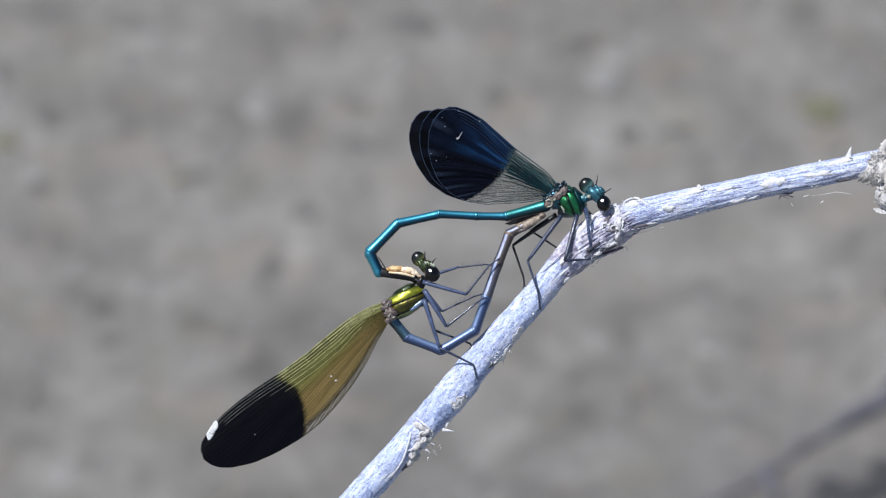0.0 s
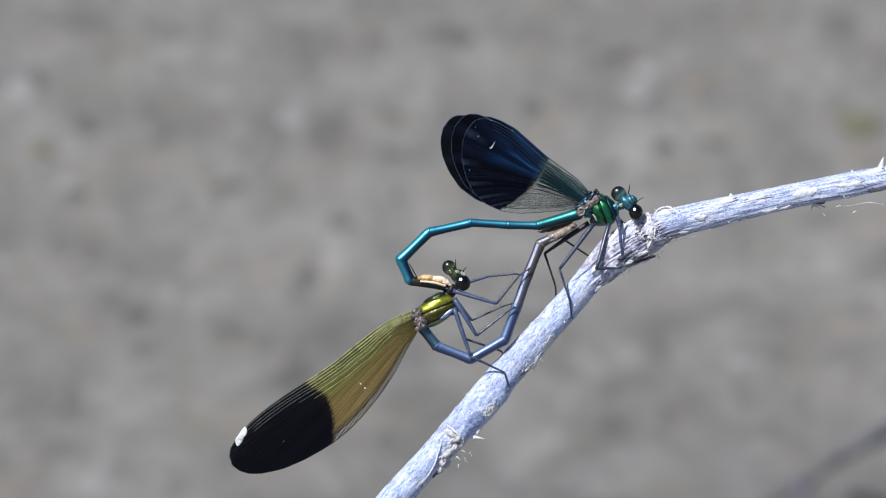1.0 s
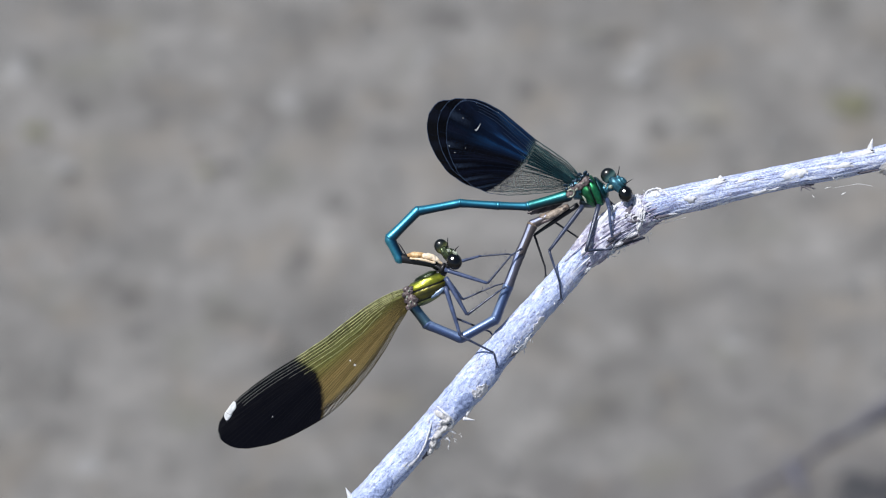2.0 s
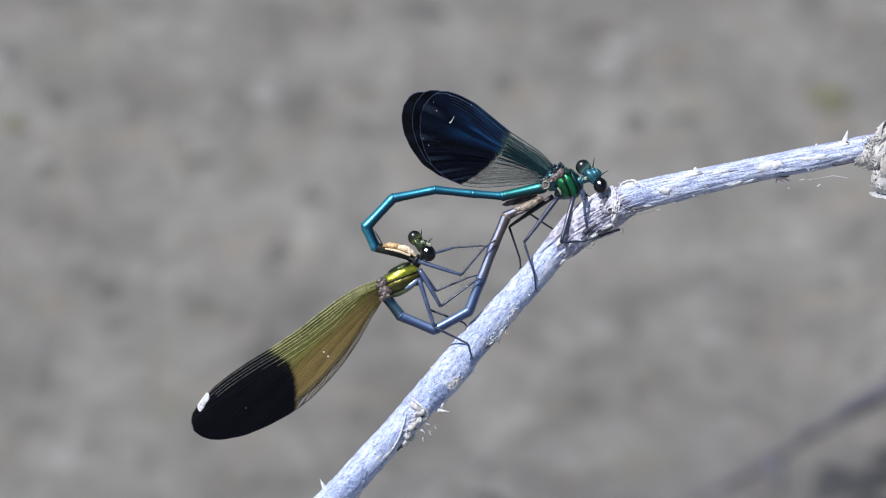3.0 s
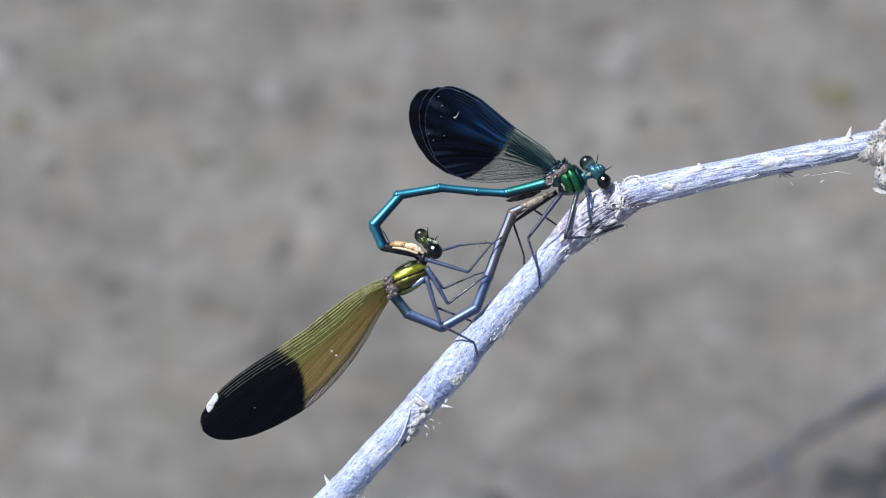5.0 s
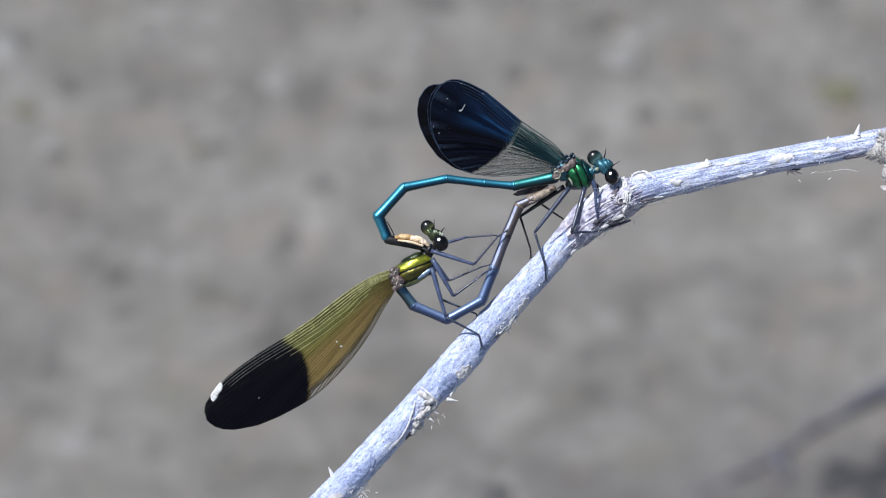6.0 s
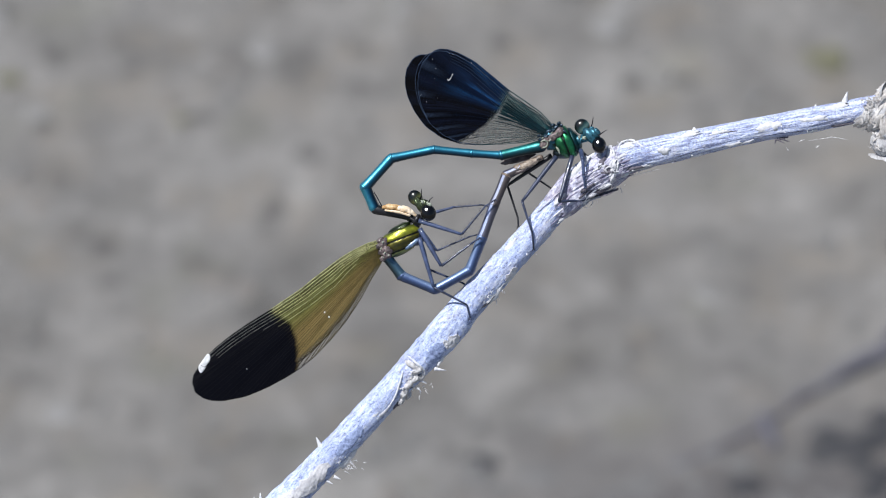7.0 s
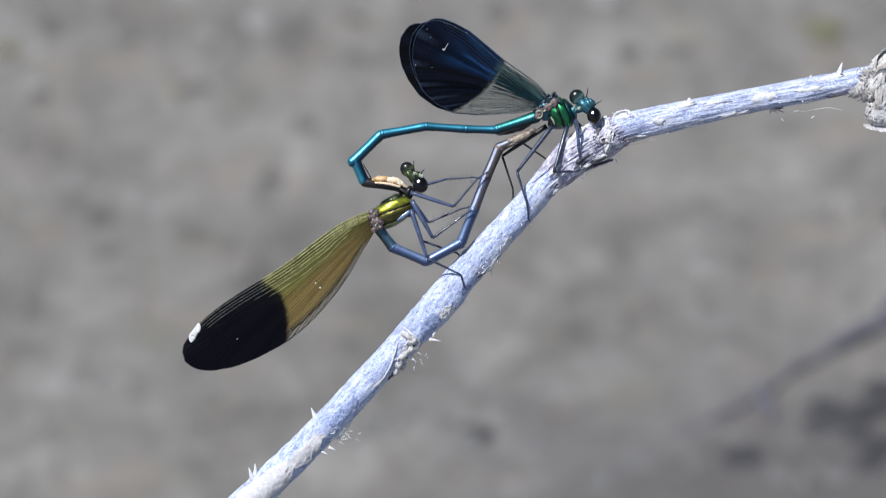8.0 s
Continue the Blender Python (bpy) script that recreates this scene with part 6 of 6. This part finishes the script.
def build_female():
    her = thing("female_damselfly", S(690, 460, 2.6), "olive-gold female damselfly with amber black-tipped wings, curled under the male", "damselfly", "mating pair")
    PARTS["female"] = her
    her.matrix_world = SHEET @ Matrix.Translation(S(690, 460, 2.6) + HER_DEPTH)
    part("thorax", blob(679, 459, 2.6, 38, 25, 24, 34, 0, 96, 80, 0.85, grooved(34, 0, HER_WAY, HER_SEAMS, 6, S(679, 459) - S(690, 460))), BANDS_FEMALE, her, "olive-gold metallic thorax with dark bands")
    part("neck", tube([(700, 437, 2.8, 11), (708, 428, 3.0, 8), (714, 418, 3.2, 8)], 4, 14), BLACK, her)
    part("collar", blob(706, 424, 3.3, 6, 11, 10, -30, 0, 16, 10), BLACK, her)
    head = part("head", join(blob(715, 399, 3.3, 9.5, 18, 11, 40, 0, 36, 24, 0.9, lumpy(3000, 0.16, 8)), blob(723, 397, 3.9, 6.5, 10, 7, 40, 0, 28, 18, 1.0, lumpy(4000, 0.25, 2))), OLIVE_HEAD, her, "dark olive head")
    part("eye", eye_ball(727, 412, 4.4, 13.5, 15, 12.5, 30), EYE, head, "glossy black compound eye")
    part("eye", blob(704, 385.5, 3.0, 12.5, 14, 9, 35, 0, 28, 20), EYE_OLIVE, head, "black compound eye, olive on its lit side", at=S(704, 385.5, 3.0))
    part("face", join(blob(729, 398, 4.6, 3.6, 6.5, 4, 40, 0, 20, 14, 1.0, lumpy(5000, 0.4, 3)), blob(717, 393, 4.4, 3.0, 4.2, 3, 40, 0, 16, 10, 1.0, lumpy(5000, 0.4, 5))), CREAM_GREY, head, "pale mottled face plates")
    part("antenna", tube([(713, 386, 3.8, 1.5), (715, 380, 4.0, 1.0), (715, 370, 4.2, 0.6)], 4, 6), BLACK, head)
    part("antenna", tube([(727, 396, 4.6, 1.5), (730, 389, 5.0, 1.0), (735, 385, 5.2, 0.6)], 4, 6), BLACK, head)
    part("shoulder", blob(651, 474, 2.9, 13, 18, 15, 30, 0, 20, 14, 0.9, lumpy(2600, 0.25, 3)), BROWN_PLATE, her)
    for a, b, d, ra, rb, turn, kind in ((643, 461, 3.6, 5, 4, 30, 1), (648, 468, 4.2, 6, 4, 50, 0), (652, 477, 4.4, 6, 4.5, 50, 0), (654, 487, 4.3, 6.5, 5, 20, 0), (641, 471, 3.7, 5, 4, 30, 1), (645, 481, 3.9, 5, 4, 30, 1),
                                        (648, 492, 3.8, 5, 4, 30, 0), (659, 480, 4.5, 4, 3.5, 0, 1), (651, 460, 4.1, 4, 3, 30, 1), (640, 489, 3.4, 4, 3, 30, 1)):
        part("wing_hinge", blob(a, b, d - 0.1, ra, rb, 2.8, turn, 0, 24, 16, 0.85, crumple(5200, 0.75, b)), BROWN_PLATE if kind else PINK, her, "" if kind else "pinkish-brown knobbly wing hinge")
    # whitish bits and glints on her wing hinges, modelled as blobs
    for a, b, d, r in ((647, 464, 4.5, 2.0), (644, 475, 4.2, 2.2), (650, 483, 4.7, 1.8), (648, 490, 4.3, 2.0), (657, 487, 4.7, 1.5)):
        part("hinge_glint", blob(a, b, d, r, r * 0.6, r * 0.7, 60, 0, 12, 8, 0.9, crumple(7000, 0.6, b)), CREAM_GREY, her)
    part("side_patch", blob(699, 467, 4.0, 15, 4, 3, 38, 0, 18, 12, 0.9, lumpy(3000, 0.25, 1)), PALE_BLUE, her, "pale blue patch above the legs")
    part("breast", blob(706, 454, 2.4, 16, 16, 16, 40, 0, 20, 12, 0.9), STEEL, her)
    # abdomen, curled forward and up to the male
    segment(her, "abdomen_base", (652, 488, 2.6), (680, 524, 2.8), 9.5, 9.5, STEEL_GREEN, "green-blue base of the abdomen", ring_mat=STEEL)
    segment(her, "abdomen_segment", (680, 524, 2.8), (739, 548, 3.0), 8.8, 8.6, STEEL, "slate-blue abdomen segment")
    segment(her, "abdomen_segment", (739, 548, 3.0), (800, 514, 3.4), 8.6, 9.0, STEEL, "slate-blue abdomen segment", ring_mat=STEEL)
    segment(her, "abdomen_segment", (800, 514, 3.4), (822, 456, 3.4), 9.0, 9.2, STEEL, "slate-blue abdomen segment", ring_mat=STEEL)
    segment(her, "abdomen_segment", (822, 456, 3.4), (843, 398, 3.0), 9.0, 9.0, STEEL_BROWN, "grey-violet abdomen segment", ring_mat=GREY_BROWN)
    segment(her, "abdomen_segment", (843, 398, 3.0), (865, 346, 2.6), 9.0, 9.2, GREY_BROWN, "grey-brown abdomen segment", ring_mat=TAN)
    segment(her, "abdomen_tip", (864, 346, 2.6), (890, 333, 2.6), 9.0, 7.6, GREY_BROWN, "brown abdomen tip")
    segment(her, "abdomen_end", (882, 335, 2.6), (926, 314, 2.4), 7.6, 5.0, TAN, "tan end of the abdomen under the male")
    part("sheath", blob(904, 326, 3.1, 17, 5.5, 5, 24, 0, 32, 24, 0.9, crumple(2600, 0.35, 2.0)), PALE_TAN, her, "cream-tan sheath at the end of the abdomen")
    part("ovipositor", tube([(872, 344, 2.8, 3.0), (892, 338, 3.0, 3.4), (912, 329, 2.9, 1.2)], 4, 10), BROWN_PLATE, her)
    # wings
    lead = [(0, 10), (0.02, 16), (0.10, 21.8), (0.17, 24), (0.25, 23), (0.32, 21.8), (0.375, 20), (0.45, 20.5), (0.52, 21.2), (0.585, 23), (0.67, 25), (0.76, 25), (0.84, 22.8), (0.91, 16.8), (0.96, 9), (0.985, 0), (0.995, -9), (1.0, -18)]
    rear = [(0, -10), (0.032, -19), (0.11, -32.5), (0.2, -51), (0.30, -67), (0.40, -78.5), (0.5, -86.5), (0.565, -88.5), (0.63, -88), (0.74, -83), (0.84, -74), (0.93, -57.5), (0.965, -46.5), (0.985, -36), (0.995, -27), (1.0, -18)]
    wide = [(s, v * 1.01) for s, v in rear]
    slim = [(s, v * 0.93) for s, v in rear]
    skin = (WING_FEMALE, FEMALE_VEINS, FEMALE_CROSS, FEMALE_LEAD)
    text = "amber wing with a black outer half and a white tip mark"
    near = wing(her, "hindwing", (645, 477), (305, 714), 3.6, 3.4, lead, rear, *skin, 0.45, 38, 70, text)
    wing(her, "forewing", (643, 471), (308, 710), 3.2, 3.0, lead, slim, *skin, 0.45, 38, 70, text)
    wing(her, "hindwing", (644, 478), (307, 714), 2.6, 1.6, lead, wide, *skin, 0.45, 38, 70, text)
    wing(her, "forewing", (642, 472), (310, 711), 2.2, 1.2, lead, slim, *skin, 0.45, 38, 70, text)
    mark = part("wing_mark", cell([(338, 661, 341, 662.5), (333.5, 666, 342.5, 669), (329, 672.5, 340.5, 676), (325.5, 677.5, 336.5, 680.5), (322, 682.5, 334, 686.5), (321.5, 688.5, 330, 692.5), (323.5, 694, 326, 695.5)], 3.58), WHITE, near, "white spot on the wing tip")
    part("vein", tube([(339, 683, 3.64, 0.25), (331, 684, 3.64, 0.3), (325, 681, 3.64, 0.3)], 3, 5), BLACK, mark)
    part("nodus", tube([(499, 556, 3.75, 0.8), (502, 560, 3.78, 1.3), (506, 564, 3.75, 0.7)], 3, 6), VEIN_OLIVE, near)
    tagged(part("debris", join(blob(544, 588, 3.66, 1.4, 1.4, 1.0, 0, 0, 8, 6), blob(552, 596, 3.66, 1.9, 1.6, 1.0, 0, 0, 8, 6), blob(407, 688, 3.6, 0.9, 0.9, 0.8, 0, 0, 8, 6)), WHITE, near), kind="stuff")
    # legs
    leg(her, [(710, 426, 4.0, 4.0), (786, 450, 4.8, 2.6), (828, 400, 4.6, 1.6), (846, 388, 4.4, 1.4)], LEG_BLUE, LEG_DARK, 16)
    leg(her, [(722, 416, 2.6, 3.0), (772, 402, 2.4, 2.0), (822, 398, 2.8, 1.4), (838, 402, 2.8, 1.2)], LEG_BLUE, LEG_DARK, 14)
    leg(her, [(712, 440, 4.0, 4.6), (750, 506, 4.8, 2.8), (806, 464, 4.6, 1.7), (818, 456, 4.9, 1.4)], LEG_BLUE, LEG_DARK, 18)
    leg(her, [(716, 446, 2.0, 4.0), (742, 479, 1.8, 2.2), (800, 454, 2.4, 1.5), (816, 450, 3.0, 1.3)], LEG_BLUE, LEG_DARK, 18)
    PARTS["hind_legs"] = [(leg(her, [(711, 456, 4.0, 4.2), (738, 543, 4.4, 2.8), (797, 573, 4.15, 1.7), (803, 596, None, 1.6)], LEG_BLUE, LEG_DARK, lift=1.7), (711, 456, 4.0), (803, 596, 4.0)),
                          (leg(her, [(716, 470, 2.2, 3.8), (728, 512, 2.0, 2.4), (790, 537, 2.0, 1.6), (797, 547, 1.6, 1.4)], LEG_BLUE, LEG_DARK), (716, 470, 2.2), (797, 547, 1.6))]


# ---- what moves: the pair sways and pumps on the stalk, which stays still ----
TIMES = (0.0, 0.5, 1.0, 1.5, 3.0, 3.5, 4.0, 4.5, 4.7, 5.8, 6.0, 6.5, 7.0, 7.5, 8.0)
# the female's sway: right, down (steps) and turn (degrees, clockwise)
SWAY = ((3.3, 6.8, -1.1), (1.0, 9.8, -1.02), (0.6, 9.2, -0.81), (3.2, 4.0, 0.1), (0.9, 3.7, 0.41), (0, 0, 0), (4.9, 0.7, 0.86), (1.7, 5.7, -0.39), (5.0, 6.6, -0.3), (7.2, 9.6, -0.5),
        (5.2, 5.5, -0.31), (6.3, 10.7, -0.5), (5.9, 6.7, -0.42), (1.9, 11.8, -0.62), (0.5, 8.5, 0.19))
# the male's abdomen joints: right, down
DIP = {1: ((0, 4), (0, 15), (0, 6), (0, 6), (0, 1), (0, 0), (0, -3), (0, 10), (0, 7), (0, 1), (0, 1), (0, 11), (0, 2), (0, 16), (0, 9)),
       2: ((2, 7), (1, 21), (1, 9), (0, 9), (0, 1), (0, 0), (2, -4), (0, 14), (1, 10), (1, 1), (1, 1), (1, 15), (1, 3), (0, 22), (-2, 12)),
       3: ((4, 12), (2, 25), (3, 14), (0, 14), (1, 3), (0, 0), (4, -5), (1, 16), (2, 12), (2, 4), (1, 3), (2, 18), (1, 6), (0, 25), (-4, 17)),
       4: ((4, 11), (3, 18), (2, 14), (1, 11), (1, 1), (0, 0), (9, -4), (4, 10), (6, 6), (7, 2), (1, 2), (4, 12), (1, 5), (0, 16), (-8, 15)),
       5: ((3, 12), (2, 14), (2, 12), (-1, 11), (3, 1), (0, 0), (10, -3), (3, 8), (7, 6), (11, 5), (5, 3), (7, 10), (5, 6), (3, 12), (-4, 10)),
       6: ((3, 9), (2, 13), (2, 12), (1, 8), (3, 0), (0, 0), (9, -3), (3, 7), (7, 5), (10, 11), (6, 7), (7, 12), (6, 8), (2, 14), (-3, 12)),
       7: ((3, 6), (1, 9), (1, 9), (4, 4), (2, 4), (0, 0), (7, 1), (2, 5), (6, 6), (9, 11), (6, 6), (6, 10), (6, 7), (2, 11), (0, 8))}
WING_AXIS = Vector((-0.82, 0.44, -0.36)).normalized()
# the wing tips: seconds, right, down, and the turn about the length (degrees)
NEAR_TIP = ((0.0, 10, -3, 0), (0.5, 13, 1, 0), (1.0, 13, 1, 0), (1.5, 5, 1, 0), (3.0, 2, 4, 0), (3.5, 0, 0, 0), (4.0, 9, 8, 0), (4.5, 7, 2, 0), (6.0, -3, 2, 0), (6.5, 1, 2, 6), (7.0, 0, 2, 4), (7.5, -2, 3, 4), (8.0, -1, 0, 4))
FAR_TIP = ((0.0, 6, -1, 0), (0.5, 2, -3, 0), (1.0, 2, -6, 0), (1.5, -2, -2, 0), (3.0, -2, 0, 0), (3.5, 0, 0, 0), (4.0, 3, 1, 0), (4.5, 3, -1, 0), (4.6, 2, -1, 0), (4.7, -14, -3, 0), (4.85, 3, 0, 0), (6.0, 6, 6, 0), (6.5, 9, 6, 0),
           (7.0, 8, 8, 0), (7.5, 7, 6, 0), (8.0, 6, 5, 0))


def sway_pose(k):
    r, dn, turn = SWAY[k]
    return Matrix.Translation(Vector((r * STEP, -dn * STEP, 0))) @ pose(0, 0, 0, 0, 0, -turn)


def motions():
    her, male = PARTS["female"], PARTS["male"]
    base = BASE[her.name]
    walk(her, [(t, SHEET @ Matrix.Translation(base + HER_DEPTH) @ sway_pose(k)) for k, t in enumerate(TIMES)])
    # her hind feet keep their hold on the stalk while her hips sway
    for ob, hip, toe in PARTS["hind_legs"]:
        h, f = S(*hip) - base, S(*toe) - base
        rows = []
        for k, t in enumerate(TIMES):
            held = sway_pose(k).inverted() @ f
            turn = math.atan2(held.y - h.y, held.x - h.x) - math.atan2(f.y - h.y, f.x - h.x)
            rows.append((t, Matrix.Translation(h) @ pose(0, 0, 0, 0, 0, math.degrees(turn))))
        walk(ob, rows)
    base = BASE[male.name]
    still = ((0, 0),) * len(TIMES)
    for i, ob in enumerate(PARTS["abdomen"]):
        p, q = S(*MALE_JOINTS[i]), S(*MALE_JOINTS[i + 1])
        rows = []
        for k, t in enumerate(TIMES):
            (x0, y0), (x1, y1) = DIP.get(i, still)[k], DIP[i + 1][k]
            p2, q2 = p + Vector((x0, -y0, 0)) * STEP, q + Vector((x1, -y1, 0)) * STEP
            turn = math.atan2(q2.y - p2.y, q2.x - p2.x) - math.atan2(q.y - p.y, q.x - p.x)
            rows.append((t, Matrix.Translation(p2 - base) @ pose(0, 0, 0, 0, 0, math.degrees(math.remainder(turn, 2 * math.pi)))))
        walk(ob, rows)
    for wings, tips in ((PARTS["near_wings"], NEAR_TIP), (PARTS["far_wings"], FAR_TIP)):
        for ob in wings:
            at = BASE[ob.name] - base
            walk(ob, [(t, Matrix.Translation(at) @ pose(0, 0, 0, 0, -0.47 * r, 0.25 * dn) @ Matrix.Rotation(radians(roll), 4, WING_AXIS)) for t, r, dn, roll in tips])


build_ground()
build_gravel()
build_stones()
build_leaf()
build_stick()
build_stalk()
build_husk()
build_male()
build_female()
motions()
